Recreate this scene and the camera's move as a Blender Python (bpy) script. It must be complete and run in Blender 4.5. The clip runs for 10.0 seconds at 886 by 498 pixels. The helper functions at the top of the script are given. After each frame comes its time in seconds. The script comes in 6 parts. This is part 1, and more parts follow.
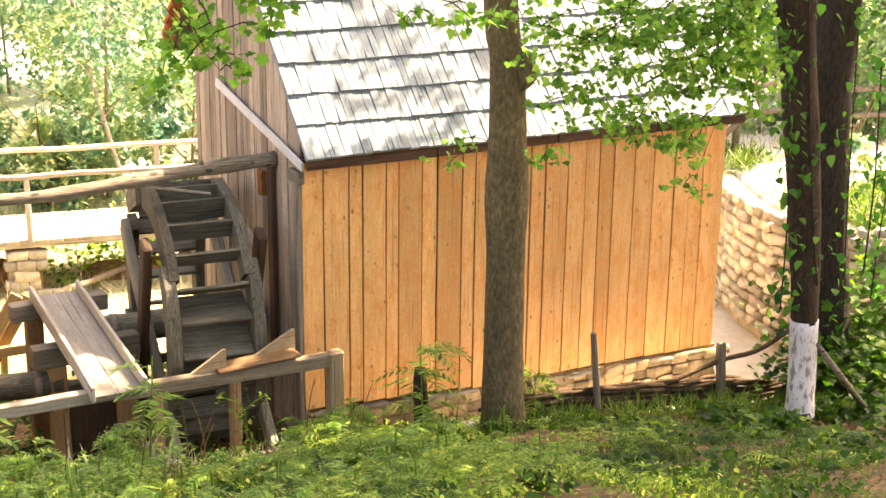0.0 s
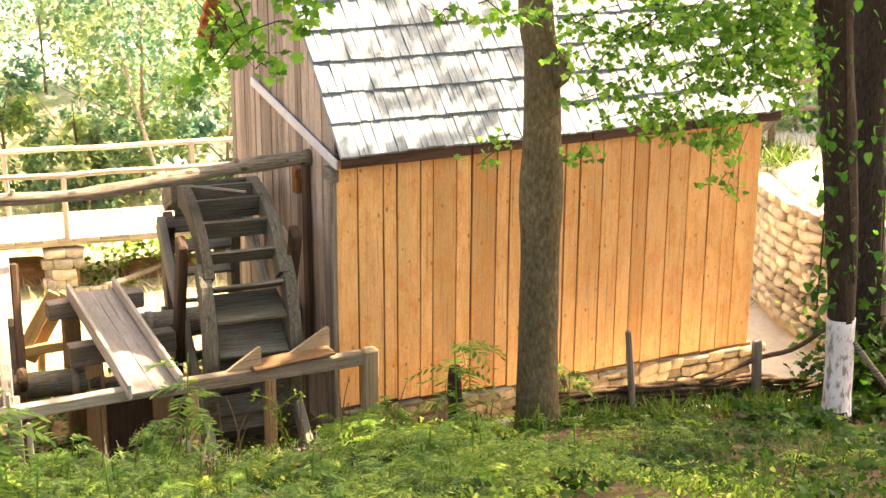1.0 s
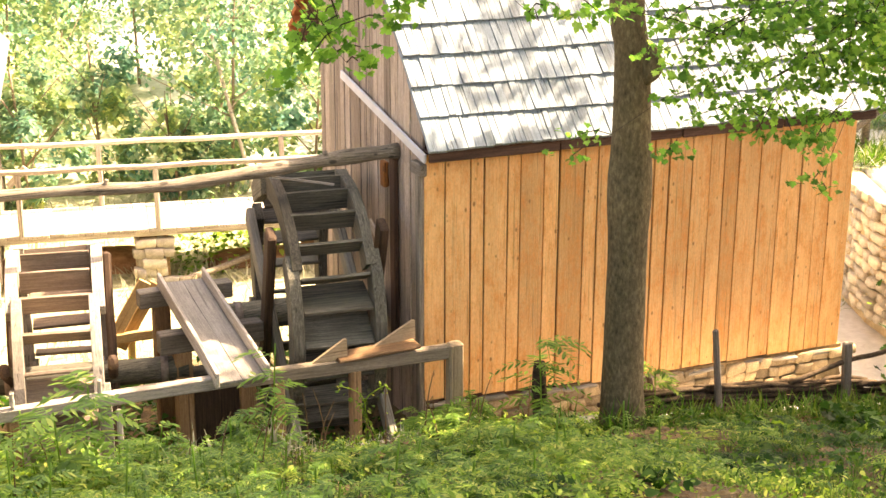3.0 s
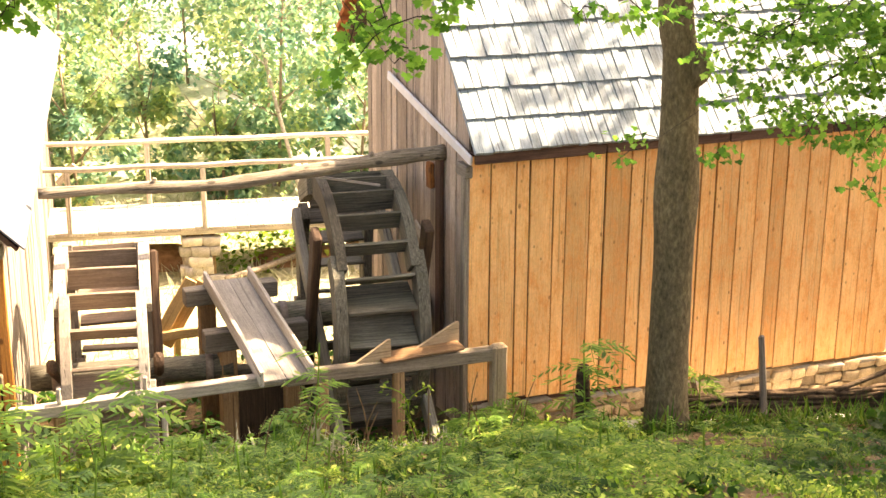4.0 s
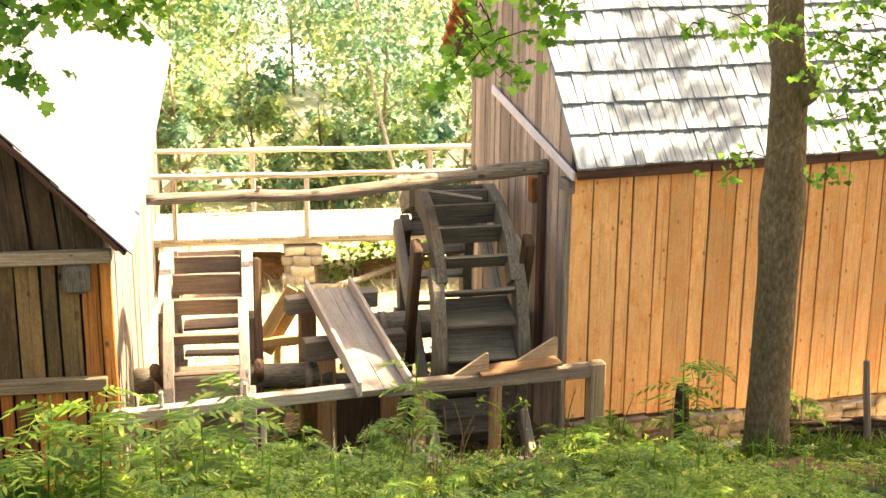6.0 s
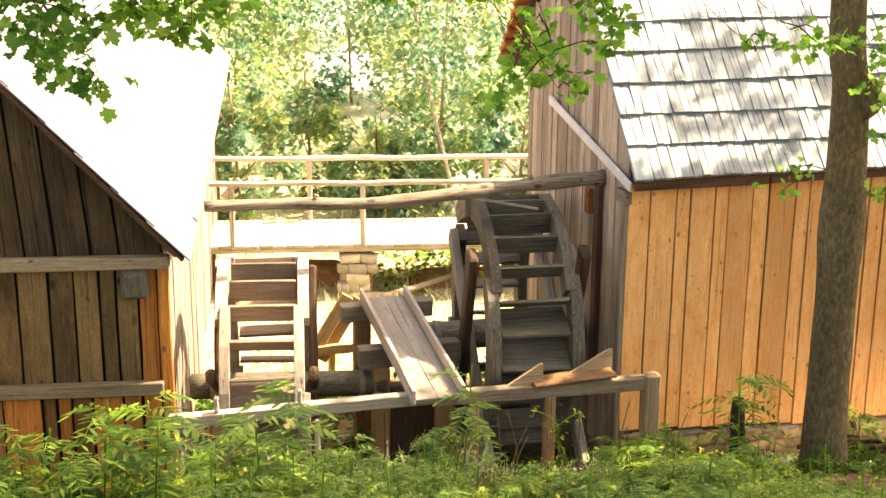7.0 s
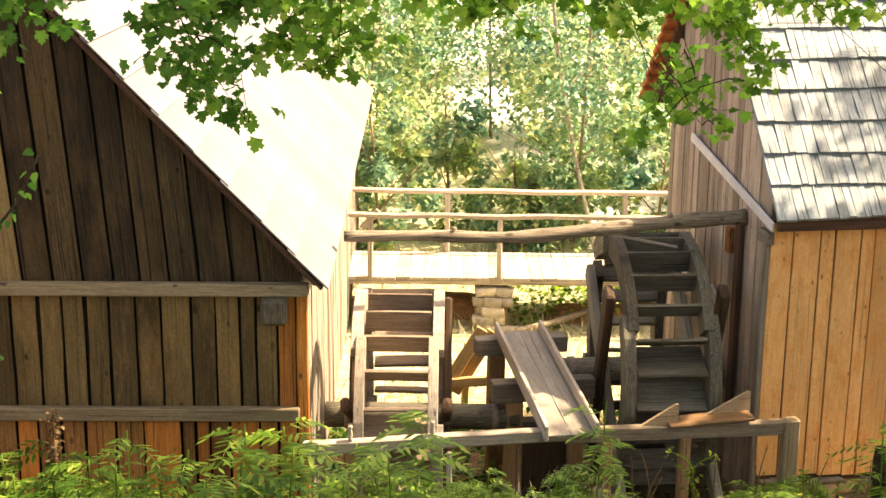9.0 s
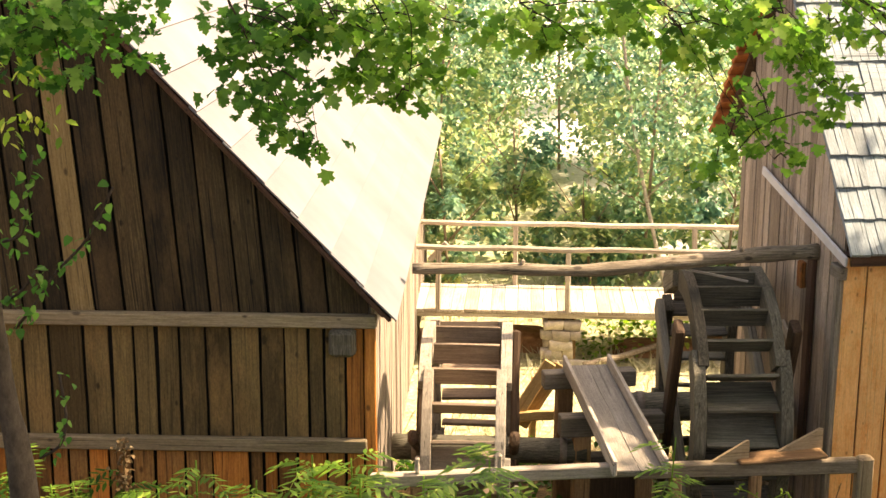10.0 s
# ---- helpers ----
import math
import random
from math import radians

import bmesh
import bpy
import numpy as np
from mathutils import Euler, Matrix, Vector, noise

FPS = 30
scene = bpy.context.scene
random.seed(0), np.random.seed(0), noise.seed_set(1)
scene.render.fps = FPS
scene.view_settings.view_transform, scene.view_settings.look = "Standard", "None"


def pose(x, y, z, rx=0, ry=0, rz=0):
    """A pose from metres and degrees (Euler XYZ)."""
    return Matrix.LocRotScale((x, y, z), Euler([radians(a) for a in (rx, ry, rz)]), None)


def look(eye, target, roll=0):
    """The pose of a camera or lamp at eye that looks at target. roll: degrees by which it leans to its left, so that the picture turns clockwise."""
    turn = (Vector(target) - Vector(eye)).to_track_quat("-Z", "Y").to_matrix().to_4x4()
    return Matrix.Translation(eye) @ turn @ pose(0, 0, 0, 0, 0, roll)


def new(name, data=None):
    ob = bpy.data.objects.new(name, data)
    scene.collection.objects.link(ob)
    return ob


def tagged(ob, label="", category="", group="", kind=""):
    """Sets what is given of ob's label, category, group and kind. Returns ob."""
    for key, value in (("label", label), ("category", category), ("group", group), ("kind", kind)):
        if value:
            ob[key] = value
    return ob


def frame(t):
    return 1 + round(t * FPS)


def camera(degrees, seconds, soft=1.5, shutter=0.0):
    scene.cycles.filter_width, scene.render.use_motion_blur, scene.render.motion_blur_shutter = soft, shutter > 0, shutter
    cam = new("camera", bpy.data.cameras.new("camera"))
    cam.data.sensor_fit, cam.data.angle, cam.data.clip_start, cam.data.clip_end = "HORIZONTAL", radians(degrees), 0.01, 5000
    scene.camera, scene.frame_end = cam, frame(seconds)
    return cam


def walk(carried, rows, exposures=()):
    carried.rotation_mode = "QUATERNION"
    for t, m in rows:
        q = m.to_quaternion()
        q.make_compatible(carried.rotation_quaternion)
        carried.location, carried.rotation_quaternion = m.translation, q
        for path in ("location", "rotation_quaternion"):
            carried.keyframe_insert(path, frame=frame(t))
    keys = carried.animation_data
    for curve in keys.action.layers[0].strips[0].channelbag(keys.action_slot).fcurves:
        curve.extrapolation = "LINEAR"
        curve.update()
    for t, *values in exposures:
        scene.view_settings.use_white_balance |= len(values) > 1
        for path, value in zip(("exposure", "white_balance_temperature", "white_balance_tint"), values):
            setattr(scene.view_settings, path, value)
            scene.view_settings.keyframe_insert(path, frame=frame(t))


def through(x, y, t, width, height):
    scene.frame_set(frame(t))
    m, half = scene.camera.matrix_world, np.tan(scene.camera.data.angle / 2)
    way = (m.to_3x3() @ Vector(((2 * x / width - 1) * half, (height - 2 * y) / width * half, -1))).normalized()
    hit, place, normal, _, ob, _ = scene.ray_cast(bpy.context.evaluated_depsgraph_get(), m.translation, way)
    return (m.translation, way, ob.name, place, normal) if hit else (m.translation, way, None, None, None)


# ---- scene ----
EXPOSURES = [(0.0, 2.87, 9500, 21), (5.5, 2.85, 9600, 21), (7.0, 2.63, 10200, 20), (8.5, 2.38, 10300, 19), (10.0, 1.96, 9900, 19)]

# camera: it stands on the bank and pans, its eye swinging a hand's width to the side; seconds, yaw, pitch, lean
cam = camera(35.18, 10.0)
EYE = Vector((-5.092, -11.699, 5.419))
SWING = Vector((math.cos(radians(-18)), math.sin(radians(-18)), 0)) * -0.07
TURNS = [
    (0, -29.371, -16.580, 0.729),
    (0.5, -28.685, -16.620, 0.536),
    (1, -27.923, -16.676, 0.312),
    (1.5, -27.066, -16.742, 0.211),
    (2, -26.160, -16.808, 0.147),
    (2.5, -25.221, -16.874, 0.119),
    (4, -22.373, -16.844, 0.284),
    (4.5, -21.417, -16.751, 0.400),
    (5, -20.385, -16.621, 0.484),
    (5.5, -19.274, -16.474, 0.490),
    (7, -15.796, -15.943, 0.500),
    (7.5, -14.586, -15.735, 0.571),
    (8, -13.267, -15.458, 0.615),
    (8.5, -11.732, -15.087, 0.630),
    (9, -10.049, -14.600, 0.525),
    (9.5, -8.546, -13.923, 0.387),
    (10, -7.194, -13.281, 0.196),
]


def aim(yaw, pitch, lean):
    y, p = radians(yaw), radians(pitch)
    way = Vector((-math.sin(y) * math.cos(p), math.cos(y) * math.cos(p), math.sin(p)))
    eye = EYE + SWING * ((yaw + 18) / 22.5)
    return look(eye, eye + 2 * way, lean)


walk(cam, [(t, aim(yaw, pitch, lean)) for t, yaw, pitch, lean in TURNS], EXPOSURES)

# world, sun, exposure
world = bpy.data.worlds.new("sky")
scene.world = world
world.use_nodes = True
wn = world.node_tree.nodes
sky = wn.new("ShaderNodeTexSky")
sky.sky_type = "NISHITA"
sky.sun_disc = False
SUN_TO = Vector((0.63, 0.03, 0.775)).normalized()
sky.sun_elevation = math.asin(SUN_TO.z)
sky.sun_rotation = math.atan2(SUN_TO.x, SUN_TO.y)
sky.air_density, sky.dust_density, sky.ozone_density = 0.6, 4.0, 0.6
world.node_tree.links.new(sky.outputs[0], wn["Background"].inputs[0])
wn["Background"].inputs[1].default_value = 0.15
sun = new("sun", bpy.data.lights.new("sun", "SUN"))
sun.data.energy, sun.data.angle, sun.data.color = 4.0, radians(0.55), (1.0, 0.93, 0.82)
sun.matrix_world = look(SUN_TO * 40, (0, 0, 0))

# ---- materials ----


def nodes_of(name):
    m = bpy.data.materials.new(name)
    m.use_nodes = True
    return m, m.node_tree.nodes, m.node_tree.links, m.node_tree.nodes["Principled BSDF"]


def ramp(n, l, src, stops):
    r = n.new("ShaderNodeValToRGB")
    el = r.color_ramp.elements
    while len(el) < len(stops):
        el.new(0.5)
    for e, (p, c) in zip(el, stops):
        e.position, e.color = p, (*c, 1)
    l.new(src, r.inputs[0])
    return r


def mix(n, l, kind, fac, a, b):
    m = n.new("ShaderNodeMix")
    m.data_type, m.blend_type = "RGBA", kind
    for sock, val in ((m.inputs[0], fac), (m.inputs[6], a), (m.inputs[7], b)):
        if isinstance(val, (int, float)):
            sock.default_value = val
        elif isinstance(val, tuple):
            sock.default_value = (*val, 1)
        else:
            l.new(val, sock)
    return m.outputs[2]


def noise_at(n, l, coord, scale, detail=4.0, rough=0.55):
    t = n.new("ShaderNodeTexNoise")
    t.inputs["Scale"].default_value, t.inputs["Detail"].default_value, t.inputs["Roughness"].default_value = scale, detail, rough
    l.new(coord, t.inputs["Vector"])
    return t.outputs["Fac"]


def coords(n, l, stretch=(1, 1, 1), shift=True):
    """Object coordinates, stretched, and moved at random from thing to thing."""
    c, m = n.new("ShaderNodeTexCoord"), n.new("ShaderNodeMapping")
    m.inputs["Scale"].default_value = stretch
    l.new(c.outputs["Object"], m.inputs["Vector"])
    if not shift:
        return m.outputs[0]
    info, mul, add = n.new("ShaderNodeObjectInfo"), n.new("ShaderNodeMath"), n.new("ShaderNodeVectorMath")
    mul.operation, mul.inputs[1].default_value = "MULTIPLY", 37.0
    l.new(info.outputs["Random"], mul.inputs[0])
    l.new(m.outputs[0], add.inputs[0])
    l.new(mul.outputs[0], add.inputs[1])
    return add.outputs[0]


def wood(name, dark, mid, light, vary=0.35, knots=0.5, rough=0.75, stain=None, cracks=0.6, worn=1.0, knot_scale=5.0, rust=None):
    """Sawn wood, its grain along the local x axis."""
    m, n, l, p = nodes_of(name)
    co = coords(n, l, (1.0, 24, 24))
    grain = noise_at(n, l, co, 3.0, 7, 0.7)
    base = ramp(n, l, grain, [(0.25, dark), (0.5, mid), (0.78, light)]).outputs[0]
    co2 = coords(n, l, (0.5, 1.6, 1.6))
    patch = noise_at(n, l, co2, 1.7, 3)
    base = mix(n, l, "MULTIPLY", 0.7 * worn, base, ramp(n, l, patch, [(0.3, (0.62, 0.58, 0.54)), (0.7, (1.12, 1.1, 1.08))]).outputs[0])
    info = n.new("ShaderNodeObjectInfo")
    lo, hi = 1 - vary, 1 + vary * 0.6
    base = mix(n, l, "MULTIPLY", 1.0, base, ramp(n, l, info.outputs["Random"], [(0.0, (lo, lo * 0.95, lo * 0.9)), (0.5, (1, 1, 1)), (1.0, (hi, hi * 0.97, hi * 0.93))]).outputs[0])
    if knots:
        v = n.new("ShaderNodeTexVoronoi")
        v.inputs["Scale"].default_value = knot_scale
        l.new(coords(n, l, (0.75, 1.35, 1.35)), v.inputs["Vector"])
        own, far = n.new("ShaderNodeSeparateColor"), n.new("ShaderNodeMath")
        l.new(v.outputs["Color"], own.inputs[0])
        far.operation, far.inputs[1].default_value = "MULTIPLY_ADD", 0.13
        l.new(own.outputs[0], far.inputs[0])
        l.new(v.outputs["Distance"], far.inputs[2])
        k = ramp(n, l, far.outputs[0], [(0.12, (1, 1, 1)), (0.20, (0, 0, 0))]).outputs[0]
        kf = n.new("ShaderNodeMath")
        kf.operation, kf.inputs[1].default_value = "MULTIPLY", knots
        l.new(k, kf.inputs[0])
        base = mix(n, l, "MIX", kf.outputs[0], base, tuple(c * 0.45 for c in dark))
    if rust:
        s = noise_at(n, l, coords(n, l, (1.3, 3.0, 3.0)), 2.4, 7, 0.8)
        base = mix(n, l, "MIX", ramp(n, l, s, [(0.46, (0, 0, 0)), (0.66, (0.75, 0.75, 0.75))]).outputs[0], base, rust)
    if stain:
        s = noise_at(n, l, coords(n, l, (0.7, 2.2, 2.2)), 1.1, 5, 0.7)
        base = mix(n, l, "MIX", ramp(n, l, s, [(0.5, (0, 0, 0)), (0.72, (0.8, 0.8, 0.8))]).outputs[0], base, stain)
    crack = noise_at(n, l, coords(n, l, (0.55, 30, 30)), 1.6, 3, 0.5)
    split = ramp(n, l, crack, [(0.60, (1, 1, 1)), (0.68, (1 - cracks, 1 - cracks, 1 - cracks))]).outputs[0]
    base = mix(n, l, "MULTIPLY", 1.0, base, split)
    speck = noise_at(n, l, coords(n, l, (5, 11, 11)), 6.0, 4, 0.7)
    base = mix(n, l, "MULTIPLY", 0.6 * worn, base, ramp(n, l, speck, [(0.32, (0.68, 0.66, 0.63)), (0.62, (1.12, 1.11, 1.1))]).outputs[0])
    l.new(base, p.inputs["Base Color"])
    p.inputs["Roughness"].default_value = rough
    p.inputs["Specular IOR Level"].default_value = 0.25
    b = n.new("ShaderNodeBump")
    b.inputs["Strength"].default_value, b.inputs["Distance"].default_value = 0.7, 0.008
    l.new(mix(n, l, "MULTIPLY", 1.0, grain, split), b.inputs["Height"])
    l.new(b.outputs[0], p.inputs["Normal"])
    return m


def mottled(name, stops, scale, rough=0.9, bump=0.4, depth=0.02, random_tint=0.0, stretch=(1, 1, 1)):
    m, n, l, p = nodes_of(name)
    co = coords(n, l, stretch, False)
    f = noise_at(n, l, co, scale, 8, 0.65)
    base = ramp(n, l, f, stops).outputs[0]
    big = noise_at(n, l, co, scale * 0.13, 3)
    base = mix(n, l, "MULTIPLY", 0.8, base, ramp(n, l, big, [(0.3, (0.65, 0.65, 0.62)), (0.7, (1.15, 1.13, 1.1))]).outputs[0])
    if random_tint:
        info = n.new("ShaderNodeObjectInfo")
        a, b_ = 1 - random_tint, 1 + random_tint
        base = mix(n, l, "MULTIPLY", 1.0, base, ramp(n, l, info.outputs["Random"], [(0, (a, a * 0.97, a * 0.93)), (0.5, (1, 1, 1)), (1, (b_, b_ * 0.96, b_ * 0.88))]).outputs[0])
    l.new(base, p.inputs["Base Color"])
    p.inputs["Roughness"].default_value = rough
    p.inputs["Specular IOR Level"].default_value = 0.2
    b = n.new("ShaderNodeBump")
    b.inputs["Strength"].default_value, b.inputs["Distance"].default_value = bump, depth
    l.new(f, b.inputs["Height"])
    l.new(b.outputs[0], p.inputs["Normal"])
    return m


def leafy(name, stops, through, share=0.45, patches=None, rough=0.6, sheen=0.1):
    """Leaves: each island has its own tint, and light comes through them."""
    m, n, l, p = nodes_of(name)
    geo = n.new("ShaderNodeNewGeometry")
    col = ramp(n, l, geo.outputs["Random Per Island"], stops).outputs[0]
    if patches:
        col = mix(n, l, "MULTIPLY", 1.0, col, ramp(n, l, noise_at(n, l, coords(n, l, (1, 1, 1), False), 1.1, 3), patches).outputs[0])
    l.new(col, p.inputs["Base Color"])
    p.inputs["Roughness"].default_value = rough
    p.inputs["Specular IOR Level"].default_value = sheen
    t, s = n.new("ShaderNodeBsdfTranslucent"), n.new("ShaderNodeMixShader")
    l.new(mix(n, l, "MULTIPLY", 1.0, col, through), t.inputs["Color"])
    s.inputs[0].default_value = share
    l.new(p.outputs[0], s.inputs[1])
    l.new(t.outputs[0], s.inputs[2])
    l.new(s.outputs[0], n["Material Output"].inputs["Surface"])
    return m


NEW_WOOD = wood("new_larch_boards", (0.78, 0.390, 0.142), (0.89, 0.512, 0.212), (0.93, 0.625, 0.32), 0.2, 1.0, cracks=0.3, worn=0.7, knot_scale=8.0, rust=(0.74, 0.27, 0.058))
YELLOW_WOOD = wood("fresh_yellow_planks", (0.48, 0.30, 0.12), (0.62, 0.43, 0.20), (0.72, 0.54, 0.30), 0.15, 0.4, cracks=0.2)
OLD_WOOD = wood("weathered_oak", (0.095, 0.082, 0.062), (0.205, 0.183, 0.148), (0.36, 0.33, 0.28), 0.35, 0.3)
# shade beside the mill house is put into this dark grey
WHEEL_WOOD = wood("shade_darkened_wood", (0.044, 0.042, 0.032), (0.120, 0.116, 0.088), (0.27, 0.265, 0.215), 0.45, 0.2)
PALE_WOOD = wood("sun_bleached_wood", (0.27, 0.245, 0.205), (0.44, 0.41, 0.355), (0.61, 0.57, 0.505), 0.25, 0.2)
END_WOOD = wood("tan_cut_timber", (0.26, 0.19, 0.115), (0.41, 0.315, 0.20), (0.54, 0.435, 0.30), 0.2, 0.5, cracks=0.4)
ARM_WOOD = wood("dark_brown_arm", (0.032, 0.019, 0.012), (0.075, 0.046, 0.028), (0.13, 0.085, 0.054), 0.2, 0.3)
PLANK_GREY = wood("greenish_grey_plank", (0.13, 0.128, 0.105), (0.215, 0.215, 0.18), (0.31, 0.31, 0.265), 0.2, 0.2)
PADDLE_WOOD = wood("brown_paddle_boards", (0.12, 0.088, 0.064), (0.25, 0.196, 0.148), (0.38, 0.315, 0.245), 0.35, 0.2)
# lighter grey for the wheel in the sun, its sunlight put into the colour
RIM_WOOD = wood("sunlit_grey_rim", (0.19, 0.172, 0.146), (0.31, 0.29, 0.25), (0.43, 0.405, 0.355), 0.25, 0.2)
POST_WOOD = wood("tan_timber", (0.20, 0.115, 0.055), (0.34, 0.21, 0.11), (0.46, 0.31, 0.18), 0.3, 0.3)
HOUSE_SIDE = wood("silvered_side_boards", (0.21, 0.168, 0.132), (0.45, 0.378, 0.308), (0.62, 0.54, 0.45), 0.4, 0.3, cracks=0.8)
SIDE_WOOD = wood("grey_brown_boards", (0.15, 0.11, 0.078), (0.31, 0.24, 0.178), (0.47, 0.39, 0.31), 0.35, 0.2)
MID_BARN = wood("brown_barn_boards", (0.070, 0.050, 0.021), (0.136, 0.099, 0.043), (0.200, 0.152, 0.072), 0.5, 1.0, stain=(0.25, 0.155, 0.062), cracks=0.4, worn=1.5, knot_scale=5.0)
# near-black stands for the unlit inside that shows through the board gaps
BACKING = wood("dark_interior_backing", (0.006, 0.005, 0.004), (0.011, 0.009, 0.007), (0.02, 0.016, 0.012), 0.1, 0.0)
FOOT_BARN = wood("orange_brown_boards", (0.10, 0.05, 0.019), (0.235, 0.125, 0.046), (0.36, 0.21, 0.085), 0.5, 0.9, stain=(0.33, 0.13, 0.035), worn=1.4, knot_scale=5.0)
BARN_SIDE = wood("pale_barn_side", (0.15, 0.128, 0.108), (0.28, 0.248, 0.215), (0.40, 0.36, 0.322), 0.3, 0.2, cracks=0.8)
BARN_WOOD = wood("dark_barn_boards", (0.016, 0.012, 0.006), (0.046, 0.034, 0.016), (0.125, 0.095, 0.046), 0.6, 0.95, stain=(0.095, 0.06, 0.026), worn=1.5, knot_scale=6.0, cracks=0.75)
RED_WOOD = wood("reddish_barn_boards", (0.21, 0.078, 0.020), (0.50, 0.19, 0.045), (0.66, 0.31, 0.095), 0.45, 0.8, stain=(0.24, 0.10, 0.032), knot_scale=6.0)
LOG_WOOD = wood("grey_log", (0.06, 0.05, 0.036), (0.19, 0.165, 0.125), (0.42, 0.38, 0.31), 0.2, 0.8, cracks=0.85)
SHINGLE = wood("bleached_shingle", (0.142, 0.197, 0.232), (0.240, 0.312, 0.36), (0.345, 0.422, 0.472), 0.12, 0.0)
FASCIA = wood("dark_fascia", (0.05, 0.028, 0.018), (0.11, 0.06, 0.04), (0.17, 0.10, 0.07), 0.2, 0.1)
BARN_ROOF = mottled("pale_sheet_roof", [(0.3, (0.137, 0.142, 0.157)), (0.7, (0.152, 0.157, 0.172))], 6, 0.55, 0.15)
STONE = mottled("field_stone", [(0.3, (0.42, 0.385, 0.32)), (0.7, (0.64, 0.60, 0.52))], 14, 0.9, 0.5, 0.02, 0.4)
FOOT_STONE = mottled("tan_footing_stone", [(0.3, (0.26, 0.185, 0.105)), (0.5, (0.37, 0.28, 0.175)), (0.7, (0.46, 0.385, 0.27))], 12, 0.9, 0.6, 0.02, 0.5)
SLAB_STONE = mottled("grey_slab_stone", [(0.3, (0.24, 0.215, 0.18)), (0.7, (0.40, 0.365, 0.31))], 12, 0.9, 0.6, 0.02, 0.4)
MORTAR = mottled("sandy_mortar", [(0.3, (0.20, 0.125, 0.055)), (0.7, (0.42, 0.28, 0.14))], 18, 0.95, 0.6)
BARK = mottled("ash_bark", [(0.3, (0.058, 0.048, 0.024)), (0.5, (0.122, 0.098, 0.052)), (0.66, (0.185, 0.155, 0.088)), (0.78, (0.24, 0.165, 0.085))], 20, 0.95, 0.9, 0.014, stretch=(1.5, 1.5, 0.75))
DARK_BARK = mottled("dark_bark", [(0.3, (0.016, 0.012, 0.009)), (0.7, (0.062, 0.050, 0.038))], 18, 0.95, 1.0, 0.03, stretch=(2.0, 2.0, 0.7))
BROWN_BARK = mottled("brown_bark", [(0.3, (0.026, 0.018, 0.011)), (0.55, (0.055, 0.040, 0.026)), (0.75, (0.10, 0.076, 0.05))], 22, 0.95, 0.9, 0.025, stretch=(1.8, 1.8, 0.6))
WATTLE = mottled("brown_wattle_bark", [(0.3, (0.03, 0.02, 0.012)), (0.7, (0.115, 0.082, 0.052))], 20, 0.95, 0.8, 0.015, random_tint=0.5)
GREY_BARK = mottled("grey_smooth_bark", [(0.3, (0.03, 0.025, 0.019)), (0.7, (0.085, 0.072, 0.055))], 16, 0.95, 0.6, 0.015, stretch=(1.5, 1.5, 0.8))
WHITEWASH = mottled("whitewash", [(0.40, (0.30, 0.28, 0.25)), (0.50, (0.74, 0.73, 0.72))], 11, 0.95, 0.9, 0.02, stretch=(2, 2, 0.8))


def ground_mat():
    """Brown earth on the shaded bank, straw-coloured meadow behind the mill, pale trodden path beside it; sunlight is
    put into the pale tones.
    """
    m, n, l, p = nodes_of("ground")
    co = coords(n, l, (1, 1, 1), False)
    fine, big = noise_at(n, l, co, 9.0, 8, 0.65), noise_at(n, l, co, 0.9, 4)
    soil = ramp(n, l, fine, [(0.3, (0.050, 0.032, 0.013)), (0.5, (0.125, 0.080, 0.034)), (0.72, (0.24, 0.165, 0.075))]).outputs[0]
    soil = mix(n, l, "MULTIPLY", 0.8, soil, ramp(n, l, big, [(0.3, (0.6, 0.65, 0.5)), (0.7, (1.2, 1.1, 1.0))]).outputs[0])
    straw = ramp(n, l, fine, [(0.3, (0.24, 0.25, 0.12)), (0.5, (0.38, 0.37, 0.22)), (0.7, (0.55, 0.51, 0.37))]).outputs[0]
    # sun on the ground between the far trees is put into this paleness
    sunlit_floor = ramp(n, l, fine, [(0.3, (0.16, 0.19, 0.08)), (0.5, (0.34, 0.34, 0.19)), (0.7, (0.52, 0.48, 0.36))]).outputs[0]
    # sun that the stone wall keeps off the path is put into this tone
    sunlit_sand = ramp(n, l, fine, [(0.3, (0.55, 0.52, 0.46)), (0.7, (0.72, 0.695, 0.64))]).outputs[0]
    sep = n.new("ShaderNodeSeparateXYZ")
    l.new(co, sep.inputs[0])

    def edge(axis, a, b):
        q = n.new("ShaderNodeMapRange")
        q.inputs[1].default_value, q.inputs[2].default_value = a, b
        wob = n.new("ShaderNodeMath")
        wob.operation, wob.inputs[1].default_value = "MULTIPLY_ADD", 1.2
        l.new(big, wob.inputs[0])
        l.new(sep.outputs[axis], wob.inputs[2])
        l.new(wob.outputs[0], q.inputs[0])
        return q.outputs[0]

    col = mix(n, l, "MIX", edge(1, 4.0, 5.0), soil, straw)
    col = mix(n, l, "MIX", edge(1, 10.5, 13.0), col, sunlit_floor)
    # pale strip before the boards, added to throw light up onto them
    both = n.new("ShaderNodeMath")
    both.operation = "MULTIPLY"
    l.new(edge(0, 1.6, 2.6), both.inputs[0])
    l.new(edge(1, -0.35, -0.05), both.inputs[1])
    col = mix(n, l, "MIX", both.outputs[0], col, sunlit_sand)
    l.new(col, p.inputs["Base Color"])
    p.inputs["Roughness"].default_value = 1.0
    b = n.new("ShaderNodeBump")
    b.inputs["Strength"].default_value, b.inputs["Distance"].default_value = 0.8, 0.05
    l.new(fine, b.inputs["Height"])
    l.new(b.outputs[0], p.inputs["Normal"])
    return m


